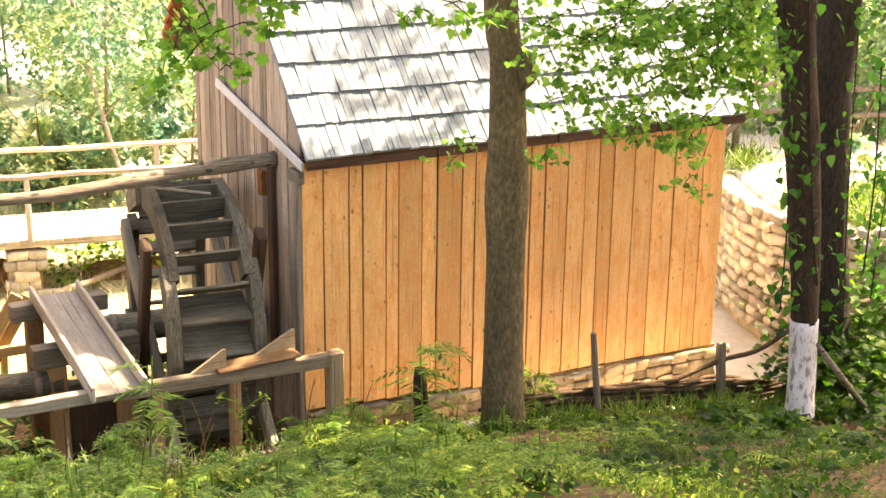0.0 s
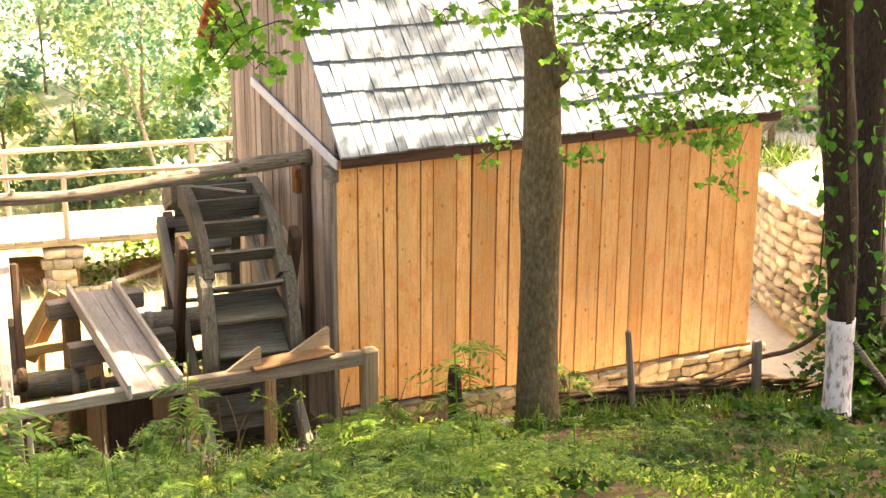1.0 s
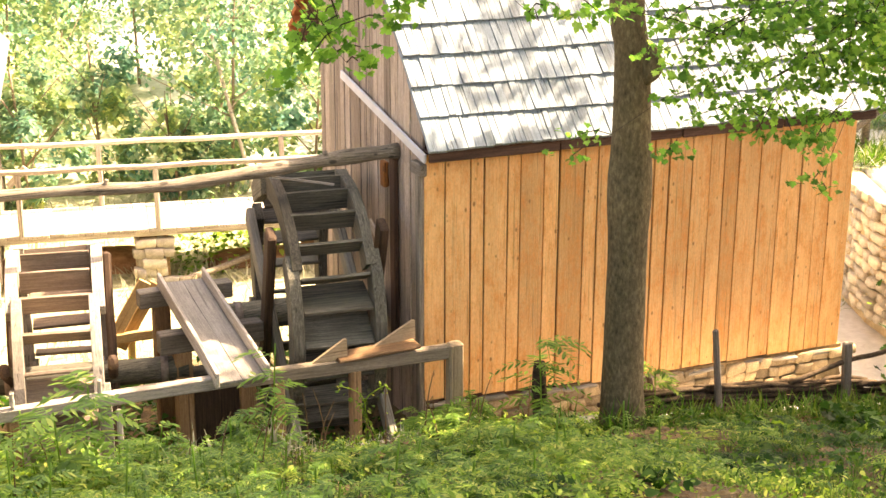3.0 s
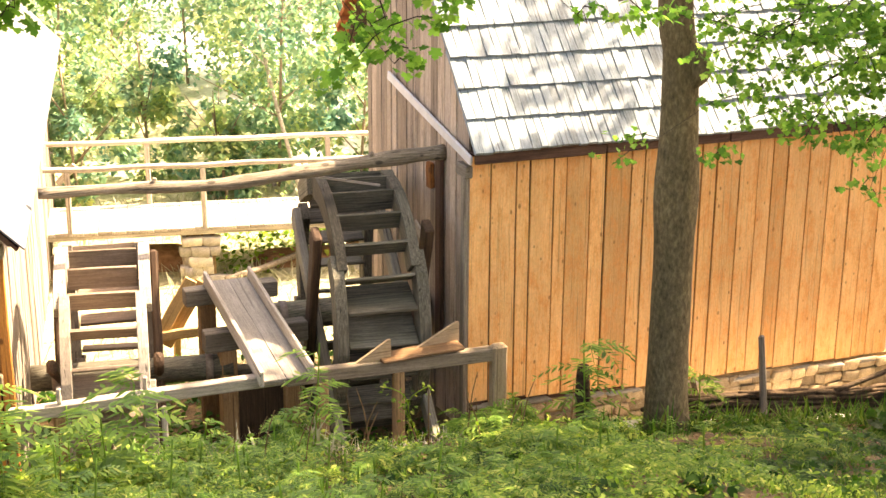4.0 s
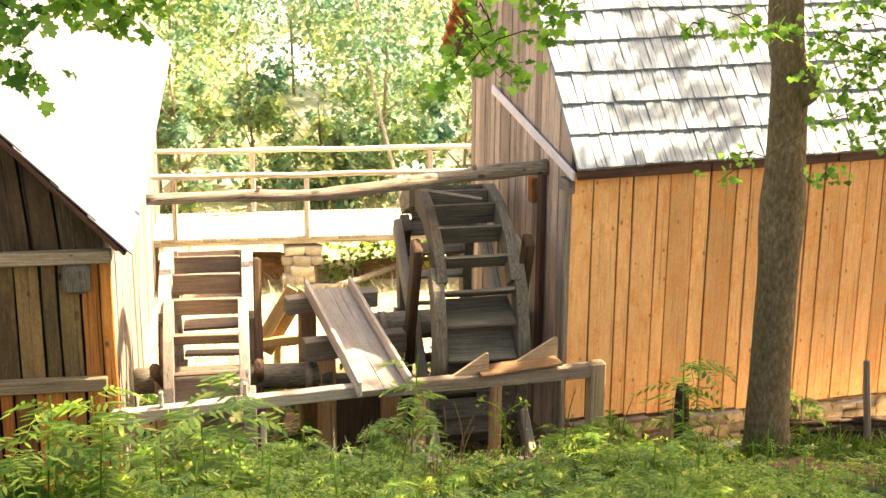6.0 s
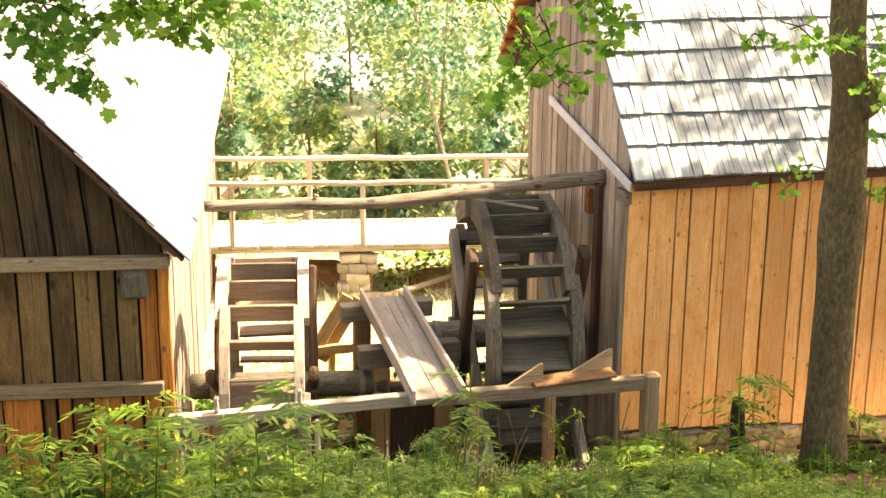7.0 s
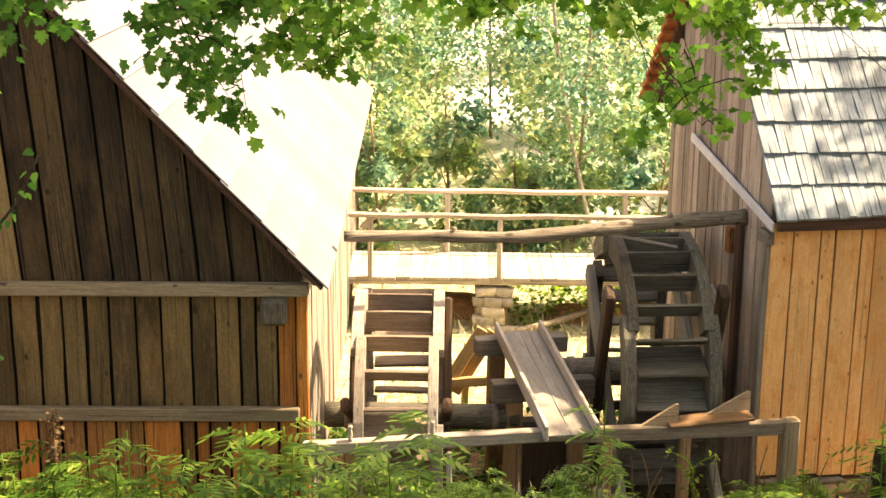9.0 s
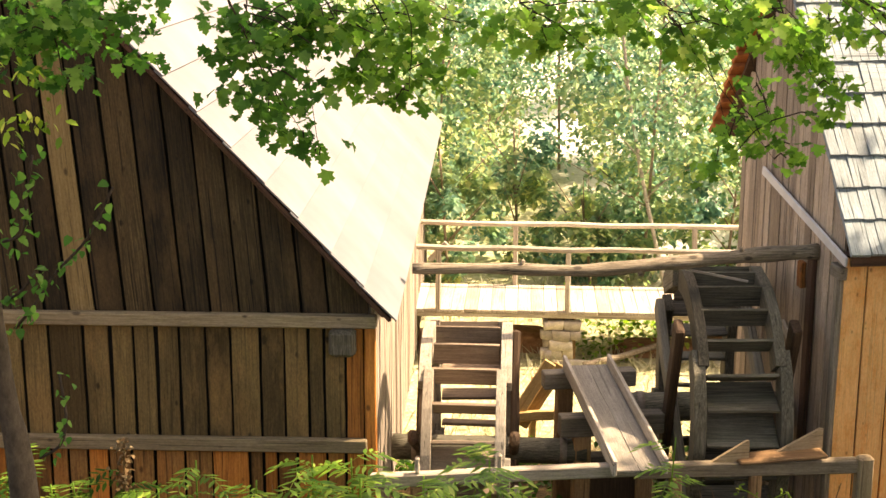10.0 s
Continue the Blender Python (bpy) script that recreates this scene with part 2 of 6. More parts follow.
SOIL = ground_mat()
TILE = mottled("orange_roof_tile", [(0.3, (0.36, 0.10, 0.035)), (0.7, (0.62, 0.22, 0.08))], 12, 0.8, 0.3, 0.01, 0.3)
IRON = mottled("rusty_iron", [(0.3, (0.16, 0.13, 0.11)), (0.7, (0.30, 0.25, 0.21))], 30, 0.6, 0.3)
METAL = mottled("zinc_flashing", [(0.3, (0.55, 0.55, 0.55)), (0.7, (0.70, 0.70, 0.70))], 5, 0.5, 0.1)
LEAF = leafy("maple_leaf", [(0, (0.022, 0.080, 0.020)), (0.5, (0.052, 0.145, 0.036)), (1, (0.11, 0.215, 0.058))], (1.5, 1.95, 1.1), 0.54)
# brighter copy of maple_leaf, with the light on the sprays in its colour
LIT_LEAF = leafy("lit_maple_leaf", [(0, (0.044, 0.120, 0.026)), (0.45, (0.100, 0.215, 0.048)), (0.85, (0.195, 0.32, 0.08)), (1, (0.31, 0.40, 0.13))], (1.6, 1.9, 1.1), 0.64)
# distance haze and light and dark of the clumps are put into these colours
FAR_LEAF = leafy("hazy_far_foliage", [(0, (0.095, 0.180, 0.115)), (0.35, (0.165, 0.27, 0.155)), (0.75, (0.26, 0.35, 0.195)), (1, (0.43, 0.46, 0.31))], (1.45, 1.45, 1.4), 0.62, [(0.36, (0.58, 0.86, 1.15)), (0.46, (0.80, 0.98, 1.08)), (0.54, (1.15, 1.1, 0.98)), (0.66, (1.65, 1.45, 1.12))])
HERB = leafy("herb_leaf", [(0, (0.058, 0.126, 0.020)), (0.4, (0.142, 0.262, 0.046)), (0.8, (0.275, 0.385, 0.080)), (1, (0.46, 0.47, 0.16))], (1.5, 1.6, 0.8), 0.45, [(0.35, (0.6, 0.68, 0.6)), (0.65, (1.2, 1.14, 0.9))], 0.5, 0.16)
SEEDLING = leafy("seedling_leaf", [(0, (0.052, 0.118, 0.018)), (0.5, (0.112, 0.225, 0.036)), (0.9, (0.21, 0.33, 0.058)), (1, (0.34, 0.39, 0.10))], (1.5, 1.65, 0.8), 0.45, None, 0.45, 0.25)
# deep shade on the bank is put into this darker green
WEED = leafy("shade_dark_weed_leaf", [(0, (0.012, 0.042, 0.008)), (0.5, (0.034, 0.098, 0.016)), (0.85, (0.068, 0.155, 0.027)), (1, (0.125, 0.18, 0.045))], (1.5, 1.8, 0.7), 0.4, [(0.35, (0.55, 0.6, 0.55)), (0.65, (1.2, 1.2, 0.95))], 0.5, 0.14)
GRASS = leafy("grass_blade", [(0, (0.024, 0.068, 0.009)), (0.6, (0.062, 0.142, 0.020)), (1, (0.155, 0.18, 0.045))], (1.3, 1.45, 0.7), 0.35)
BRIGHT_GRASS = leafy("bright_grass_blade", [(0, (0.034, 0.090, 0.012)), (0.6, (0.085, 0.182, 0.028)), (1, (0.185, 0.215, 0.06))], (1.3, 1.45, 0.7), 0.35)
GIRT_WOOD = wood("tan_girt", (0.115, 0.092, 0.062), (0.24, 0.20, 0.145), (0.38, 0.33, 0.25), 0.2, 0.8)
BARN_GIRT = wood("tan_barn_girt", (0.11, 0.088, 0.054), (0.225, 0.188, 0.122), (0.35, 0.30, 0.21), 0.2, 0.9)
STRAW = leafy("meadow_blade", [(0, (0.28, 0.29, 0.17)), (0.6, (0.42, 0.41, 0.28)), (1, (0.58, 0.55, 0.43))], (1.2, 1.2, 1.1), 0.3)
DRY = leafy("dry_leaf", [(0, (0.09, 0.052, 0.024)), (0.8, (0.20, 0.13, 0.062)), (1, (0.36, 0.27, 0.15))], (1, 1, 1), 0.2)

# ---- builders ----
WORLD_OF = {}


def thing(name, label, category, at=(0, 0, 0), group="", kind=""):
    ob = new(name)
    ob.empty_display_size = 0.1
    ob.location = at
    WORLD_OF[ob] = Matrix.Translation(at)
    return tagged(ob, label, category, group, kind)


def adopt(ob, parent, m):
    ob.matrix_basis = m
    WORLD_OF[ob] = m
    if parent is not None:
        ob.parent = parent
        ob.matrix_parent_inverse = WORLD_OF[parent].inverted()
    return ob


def part(name, bm, material, parent, label="", m=Matrix(), smooth=False):
    me = bpy.data.meshes.new(name)
    bm.to_mesh(me)
    bm.free()
    if smooth:
        me.polygons.foreach_set("use_smooth", [True] * len(me.polygons))
    me.materials.append(material)
    ob = adopt(new(name, me), parent, m)
    if label:
        ob["label"] = label
    return ob


def raw(name, verts, faces, material, parent, m=Matrix(), label="", smooth=False):
    me = bpy.data.meshes.new(name)
    me.from_pydata([tuple(v) for v in verts], [], faces)
    if smooth:
        me.polygons.foreach_set("use_smooth", [True] * len(me.polygons))
    me.materials.append(material)
    ob = adopt(new(name, me), parent, m)
    if label:
        ob["label"] = label
    return ob


def frame_of(p0, p1, up=(0, 0, 1)):
    """Local x from p0 to p1, local z as near to up as it can be."""
    p0, p1 = Vector(p0), Vector(p1)
    x = (p1 - p0).normalized()
    y = Vector(up).cross(x).normalized()
    z = x.cross(y)
    return Matrix(((x.x, y.x, z.x, p0.x), (x.y, y.y, z.y, p0.y), (x.z, y.z, z.z, p0.z), (0, 0, 0, 1))), (p1 - p0).length


def slab(length, w, h, bevel=0.008, segs=1, wob=0.0, seed=0, taper=1.0):
    """A sawn piece along x from the origin, w across and h high, chamfered, with slightly uneven sides."""
    rnd = random.Random(seed)
    bm = bmesh.new()
    rings = []
    xs = [0, min(bevel, length / 4)] + [length * i / segs for i in range(1, segs)] + [length - min(bevel, length / 4), length]
    for k, x in enumerate(xs):
        inset = bevel if k in (0, len(xs) - 1) else 0
        s = 1 + (taper - 1) * x / length
        a, b, c = w / 2 * s - inset, h / 2 * s - inset, min(bevel, w / 3, h / 3)
        dy, dz = (rnd.uniform(-wob, wob), rnd.uniform(-wob, wob)) if segs > 1 else (0, 0)
        ring = [(a, b - c), (a - c, b), (c - a, b), (-a, b - c), (-a, c - b), (c - a, -b), (a - c, -b), (a, c - b)]
        rings.append([bm.verts.new((x, y + dy + rnd.uniform(-wob, wob) * 0.3, z + dz + rnd.uniform(-wob, wob) * 0.3)) for y, z in ring])
    for r, q in zip(rings, rings[1:]):
        for i in range(8):
            bm.faces.new((r[i], r[(i + 1) % 8], q[(i + 1) % 8], q[i]))
    bm.faces.new(rings[0][::-1])
    bm.faces.new(rings[-1])
    bmesh.ops.recalc_face_normals(bm, faces=bm.faces)
    return bm


SEED = [1]


def beam(name, p0, p1, w, h, material, parent, up=(0, 0, 1), label="", bevel=0.01, segs=4, wob=0.004, taper=1.0):
    SEED[0] += 1
    m, length = frame_of(p0, p1, up)
    return part(name, slab(length, w, h, bevel, segs, wob, SEED[0], taper), material, parent, label, m)


def log(name, pts, radii, material, parent, sides=12, rough=0.06, label="", seed=0, caps=True):
    """A round, knotty stem through the points."""
    rnd = random.Random(seed + 5)
    verts, faces = [], []
    pts = [Vector(p) for p in pts]
    for k, (p, r) in enumerate(zip(pts, radii)):
        t = (pts[min(k + 1, len(pts) - 1)] - pts[max(k - 1, 0)]).normalized()
        side = t.cross(Vector((0.31, 0.87, 0.38))).normalized()
        other = t.cross(side)
        for i in range(sides):
            a = 2 * math.pi * i / sides
            q = r * (1 + rough * (noise.noise(Vector((math.cos(a) * 1.3, math.sin(a) * 1.3, k * 0.35 + seed))) + rnd.uniform(-0.25, 0.25)))
            verts.append(p + q * (math.cos(a) * side + math.sin(a) * other))
    for k in range(len(pts) - 1):
        for i in range(sides):
            a, b = k * sides + i, k * sides + (i + 1) % sides
            faces.append((a, b, b + sides, a + sides))
    if caps:
        faces.append(tuple(range(sides))[::-1])
        faces.append(tuple(range((len(pts) - 1) * sides, len(pts) * sides)))
    return raw(name, verts, faces, material, parent, Matrix(), label, True)


def between(points, n):
    """n points along a smooth curve through the given ones."""
    pts = [Vector(p) for p in points]
    out = []
    for k in range(n):
        u = k / (n - 1) * (len(pts) - 1)
        i = min(int(u), len(pts) - 2)
        f = u - i
        a, b, c, d = pts[max(i - 1, 0)], pts[i], pts[i + 1], pts[min(i + 2, len(pts) - 1)]
        out.append(0.5 * (2 * b + (c - a) * f + (2 * a - 5 * b + 4 * c - d) * f * f + (3 * b - a - 3 * c + d) * f ** 3))
    return out


MAPLE = [(0, 0), (0.14, -0.03), (0.45, -0.04), (0.38, 0.12), (0.37, 0.20), (0.63, 0.35), (0.50, 0.45), (0.53, 0.61), (0.25, 0.54), (0.31, 0.75), (0.13, 0.83), (0, 1.0)]
MAPLE = MAPLE + [(-x, y) for x, y in MAPLE[-2:0:-1]]
OVAL = [(0, 0), (0.22, 0.3), (0.2, 0.65), (0, 1.0), (-0.2, 0.65), (-0.22, 0.3)]
HEART = [(0, 0), (0.3, 0.02), (0.42, 0.3), (0.25, 0.7), (0, 1), (-0.25, 0.7), (-0.42, 0.3), (-0.3, 0.02)]
DIAMOND = [(0, 0), (0.36, 0.45), (0, 1.0), (-0.36, 0.45)]
BLADE = [(0.03, 0), (0.022, 0.55), (0, 1), (-0.022, 0.55), (-0.03, 0)]


def leaves(places, sizes, shape, droop, seed, ups=None):
    """Verts and faces of flat, folded leaves at the places; droop: how far they hang from level, 0 to 1."""
    rnd = np.random.RandomState(seed)
    outline = np.array(shape, float)
    n, k = len(places), len(outline)
    yaw = rnd.uniform(0, 2 * np.pi, n)
    pitch = -droop * np.pi / 2 * rnd.uniform(0.2, 1.0, n) + rnd.normal(0, 0.3, n)
    roll = rnd.normal(0, 0.45, n)
    ahead = np.stack([np.cos(yaw) * np.cos(pitch), np.sin(yaw) * np.cos(pitch), np.sin(pitch)], -1)
    side = np.stack([-np.sin(yaw), np.cos(yaw), np.zeros(n)], -1)
    up = np.cross(ahead, side)
    c, s = np.cos(roll)[:, None], np.sin(roll)[:, None]
    side, up = c * side + s * up, c * up - s * side
    fold = 0.22 * np.abs(outline[:, 0]) - 0.12 * outline[:, 1] ** 2
    size = np.asarray(sizes, float)[:, None, None]
    v = places[:, None, :] + size * (outline[None, :, :1] * side[:, None, :] + outline[None, :, 1:] * ahead[:, None, :] + fold[None, :, None] * up[:, None, :])
    faces = np.arange(n * k).reshape(n, k).tolist()
    return v.reshape(-1, 3), faces


def blob(rnd, centre, spread, n, clumps, puff=0.16):
    """Places gathered in clumps inside an ellipsoid, thicker at its rim."""
    d = rnd.normal(size=(clumps, 3))
    d /= np.linalg.norm(d, axis=1)[:, None]
    c = np.array(centre) + d * np.array(spread) * (rnd.uniform(0.25, 1, clumps) ** 0.5)[:, None]
    k = rnd.randint(0, clumps, n)
    return c[k] + rnd.normal(size=(n, 3)) * np.array(spread) * puff


def ground_z(x, y):
    """The height of the ground: the bank in the foreground, the mill race, the meadow and the terrace."""
    bank = -0.1 + 0.33 * (-1.0 - y) - (0.12 + 0.06 * max(0.0, min(1.0, -1.3 - y))) * max(0.0, min(x, 6) - 1.5) + 0.09 * max(0.0, -3.2 - x) + 0.30 * max(0.0, min(1.0, (0.3 - x) / 0.9))
    bank -= 0.14 * math.exp(-((x + 1.05) / 0.55) ** 2 - ((y + 0.95) / 0.45) ** 2)
    if y < -11:
        bank = -0.1 + 0.33 * 10 + 0.05 * (-11 - y)
    flat = -0.35 - 0.08 * max(0.0, min(x, 5))
    if x < -0.05:
        flat = -0.75
    if y > 3:
        flat = max(-0.75, -0.75 + 0.05 * (y - 7)) if y > 7 else -0.75
    def step(a, b, v):
        u = max(0.0, min(1.0, (v - a) / (b - a)))
        return u * u * (3 - 2 * u)
    z = bank + (flat - bank) * step(-1.1, -0.45, y)
    if y > -0.4:
        wx = 6.75 - 0.18 * (y + 0.4) if y < 0.7 else 6.55 + 0.33 * (y - 0.7) if y < 1.9 else 6.95 + 0.5 * (y - 1.9)
    else:
        wx = 6.75 + 1.07 * (-0.4 - y)
    up = step(wx + 0.14, wx + 0.42, x) * step(-2.2, -0.9, y)
    z = z + (0.95 - z) * up
    far = step(14, 60, math.hypot(x, y - 4))
    return z * (1 - far) + far * 0.5 + 0.05 * noise.noise(Vector((x * 0.9, y * 0.9, 3))) * (1 - far)

# ---- ground ----


def make_ground():
    def axis(lo, hi, a, b, fine):
        inner = list(np.arange(a, b + 1e-6, fine))
        out, v, s = [], a, fine
        while v > lo:
            s *= 1.35
            v -= s
            out.append(max(v, lo))
        res = out[::-1] + inner
        v, s = b, fine
        while v < hi:
            s *= 1.35
            v += s
            res.append(min(v, hi))
        return res

    xs, ys = axis(-900, 900, -10, 14, 0.2), axis(-900, 900, -13, 14, 0.2)
    verts = [(x, y, ground_z(x, y)) for y in ys for x in xs]
    w = len(xs)
    faces = [(j * w + i, j * w + i + 1, (j + 1) * w + i + 1, (j + 1) * w + i) for j in range(len(ys) - 1) for i in range(w - 1)]
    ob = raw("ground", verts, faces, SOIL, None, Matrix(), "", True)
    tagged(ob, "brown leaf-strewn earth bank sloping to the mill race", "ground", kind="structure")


make_ground()

# ---- stones ----


def stone_meshes(n=8, square=0.42, rough=0.3, material=STONE):
    out = []
    for k in range(n):
        bm = bmesh.new()
        bmesh.ops.create_icosphere(bm, subdivisions=2, radius=0.5)
        for v in bm.verts:
            c = Vector([math.copysign(abs(2 * a) ** square / 2, a) for a in v.co])
            v.co = c * (1 + rough * noise.noise(c * 1.8 + Vector((k * 7.1, 0, 0))))
        me = bpy.data.meshes.new("stone")
        bm.to_mesh(me)
        bm.free()
        me.polygons.foreach_set("use_smooth", [True] * len(me.polygons))
        me.materials.append(material)
        out.append(me)
    return out


STONES = stone_meshes()
BLOCKS = stone_meshes(6, 0.2, 0.14)
WALL_STONES = stone_meshes(8, 0.5, 0.3)
FOOT_STONES = stone_meshes(8, 0.26, 0.34, FOOT_STONE)
FOOT_SLABS = stone_meshes(8, 0.42, 0.3, SLAB_STONE)


def stone_face(parent, p0, p1, low, high, row, wide, deep, seed, slant=0.0, shapes=None):
    """Rows of field stones between two ground points; low and high are heights at both ends."""
    rnd = random.Random(seed)
    p0, p1 = Vector((*p0, 0)), Vector((*p1, 0))
    along = (p1 - p0).normalized()
    out = Vector((along.y, -along.x, 0))
    length = (p1 - p0).length
    angle = math.degrees(math.atan2(along.y, along.x))
    levels = max(1, round(max(high[0] - low[0], high[1] - low[1]) / row))
    fill = 1.0 if shapes in (BLOCKS, FOOT_STONES) else 0.90
    for j in range(levels):
        s = -rnd.uniform(0, wide / 2)
        while s < length - wide * 0.2:
            w = wide * rnd.uniform(0.6, 1.5)
            u = min(1, max(0, (s + w / 2) / length))
            z0, z1 = low[0] + (low[1] - low[0]) * u, high[0] + (high[1] - high[0]) * u
            h = (z1 - z0) / levels
            z = z0 + (j + 0.5) * h + rnd.uniform(-0.2, 0.2) * h * (0.2 if shapes else 1)
            at = p0 + along * (s + w / 2) + out * rnd.uniform(-0.02, 0.03) - out * slant * (z - z0)
            ob = new("stone", rnd.choice(shapes or STONES))
            adopt(ob, parent, pose(at.x, at.y, z, rnd.uniform(-5, 5), rnd.uniform(-9, 9) * (0.35 if shapes else 1), angle + rnd.uniform(-6, 6)) @ Matrix.Diagonal((w * fill, deep * rnd.uniform(0.8, 1.15), h * rnd.uniform(fill - 0.12, fill + 0.06), 1)))
            s += w


# ---- mill house with the new boards ----
HOUSE_X, WALL_TOP, RIDGE_Y, RIDGE_Z, BACK_Y = 5.11, 2.46, 1.75, 5.01, 2.8
EAVE_Y, EAVE_Z, PITCH = -0.23, 2.54, 1.25


def gable_z(y):
    return min(EAVE_Z + PITCH * (y - EAVE_Y), RIDGE_Z - PITCH * (y - RIDGE_Y)) - 0.05


def mill_house():
    house = thing("mill_house", "small mill house with new orange boards and bleached shingle roof", "building", (0, 0, -0.2))
    front = beam("wall", (0.02, 0.09, 1.12), (HOUSE_X - 0.02, 0.09, 1.12), 0.12, 2.6, FASCIA, house, bevel=0.005, segs=1, label="dark backing wall behind the boards")
    rnd = random.Random(3)
    edges = [0.0, 0.225, 0.495, 0.638, 0.886, 1.027, 1.289, 1.459, 1.741, 1.897, 2.15, 2.31, 2.553, 2.732, 3.003, 3.231, 3.412, 3.602, 3.871, 4.129, 4.416, 4.629, 4.82, 5.115]
    foot = lambda x: -0.02 - 0.06 * min(x, 2.2) - 0.02 * max(0, x - 2.2)
    for a, b in zip(edges, edges[1:]):
        proud = rnd.uniform(0, 0.014)
        x = (a + b) / 2
        lean = rnd.uniform(-0.004, 0.004)
        beam("board", (x, 0.012 - proud, foot(x) + rnd.uniform(-0.012, 0.012)), (x + lean, 0.012 - proud, WALL_TOP), b - a - rnd.uniform(0.010, 0.018), 0.026, NEW_WOOD, front, up=(0, -1, 0), bevel=0.003, segs=3, wob=0.002)
    # side wall of weathered boards
    side = beam("wall", (0.10, 0.0, 0.9), (0.10, BACK_Y, 0.9), 0.12, 3.2, FASCIA, house, bevel=0.005, segs=1, label="dark backing wall of the wheel side")
    y = 0.0
    while y < BACK_Y - 0.02:
        w = min(rnd.uniform(0.10, 0.19), BACK_Y - y)
        x = rnd.uniform(-0.012, 0.012)
        beam("board", (x, y + w / 2, -0.65), (x, y + w / 2, gable_z(y + w / 2) - 0.04), w - rnd.uniform(0.004, 0.012), 0.028, HOUSE_SIDE, side, up=(-1, 0, 0), bevel=0.003, segs=3, wob=0.003)
        y += w
    # gable infill, far walls
    bm = bmesh.new()
    prof = [(0.05, 2.4), (RIDGE_Y, RIDGE_Z - 0.1), (BACK_Y, gable_z(BACK_Y)), (BACK_Y, 2.4)]
    for x in (0.03, 0.14):
        bm.faces.new([bm.verts.new((x, yy, zz)) for yy, zz in prof])
    bmesh.ops.bridge_loops(bm, edges=bm.edges[:])
    bmesh.ops.recalc_face_normals(bm, faces=bm.faces)
    part("gable", bm, FASCIA, house, "dark backing of the gable")
    beam("wall", (0.02, BACK_Y, 1.4), (HOUSE_X, BACK_Y, 1.4), 0.1, 4.2, SIDE_WOOD, house, segs=1)
    beam("wall", (HOUSE_X - 0.06, 0.1, 1.1), (HOUSE_X - 0.06, BACK_Y, 1.1), 0.1, 2.8, SIDE_WOOD, house, segs=1)
    bm = bmesh.new()
    for x in (HOUSE_X - 0.11, HOUSE_X - 0.01):
        bm.faces.new([bm.verts.new((x, yy, zz)) for yy, zz in prof])
    bmesh.ops.bridge_loops(bm, edges=bm.edges[:])
    bmesh.ops.recalc_face_normals(bm, faces=bm.faces)
    part("gable", bm, SIDE_WOOD, house)
    # corner trim and eaves
    beam("corner_post", (-0.03, 0.035, -0.3), (-0.03, 0.035, 2.30), 0.09, 0.045, OLD_WOOD, house, up=(-1, 0, 0))
    beam("rafter_end", (-0.03, 0.16, 2.33), (-0.02, -0.05, 2.32), 0.08, 0.12, OLD_WOOD, house)
    beam("corner_board", (-0.045, 0.62, 0.2), (-0.045, 0.62, 2.33), 0.13, 0.05, FASCIA, house, up=(-1, 0, 0), label="reddish brown upright under the log")
    beam("flashing", (-0.05, -0.16, 2.455), (-0.05, 2.05, 2.905), 0.03, 0.095, METAL, house, up=(0, -0.2, 1), label="pale metal-clad plank across the side wall", segs=1)
    beam("brace", (-0.06, 1.25, 1.50), (-0.06, 0.93, 1.34), 0.03, 0.10, PALE_WOOD, house, segs=1, label="short pale board nailed aslant")
    beam("bracket", (-0.075, 0.80, 1.98), (-0.075, 0.80, 2.24), 0.12, 0.05, RED_WOOD, house, up=(-1, 0, 0), label="orange-brown block under the log")
    xs = [-0.02, 1.36, 2.75, 4.0, HOUSE_X + 0.1]
    for a, b in zip(xs, xs[1:]):
        beam("fascia", (a + 0.003, -0.17, 2.475 - rnd.uniform(0, 0.012)), (b - 0.003, -0.17, 2.475 - rnd.uniform(0, 0.012)), 0.03, 0.10, FASCIA, house, segs=3, wob=0.004)
    beam("soffit", (-0.02, -0.08, 2.505), (HOUSE_X + 0.08, -0.08, 2.505), 0.2, 0.02, FASCIA, house, segs=1)
    # front roof slope
    sl = math.hypot(RIDGE_Y - EAVE_Y, RIDGE_Z - EAVE_Z)
    cy, cz = (RIDGE_Y - EAVE_Y) / sl, (RIDGE_Z - EAVE_Z) / sl
    normal = Vector((0, -cz, cy))
    mid = Vector((0, (RIDGE_Y + EAVE_Y) / 2, (RIDGE_Z + EAVE_Z) / 2)) - normal * 0.035
    roof = beam("roof", mid + Vector((-0.03, 0, 0)), mid + Vector((HOUSE_X + 0.15, 0, 0)), sl - 0.02, 0.04, FASCIA, house, up=normal, segs=1, bevel=0.004, label="bleached wooden shingle roof slope")
    shapes = []
    for k in range(9):
        r2 = random.Random(k + 40)
        w = (0.062, 0.075, 0.085, 0.095, 0.11, 0.08, 0.09, 0.07, 0.1)[k]
        me_bm = slab(0.44, w - 0.0035, 0.036, 0.003, 3, 0.0015, k)
        for v in me_bm.verts:
            v.co.z += 0.006 * math.sin(v.co.x * 9 + k) + r2.uniform(-0.001, 0.001)
        me = bpy.data.meshes.new("shingle")
        me_bm.to_mesh(me)
        me_bm.free()
        me.materials.append(SHINGLE)
        shapes.append((w, me))
    expo, count = 0.335, 0
    far_v, far_f = [], []
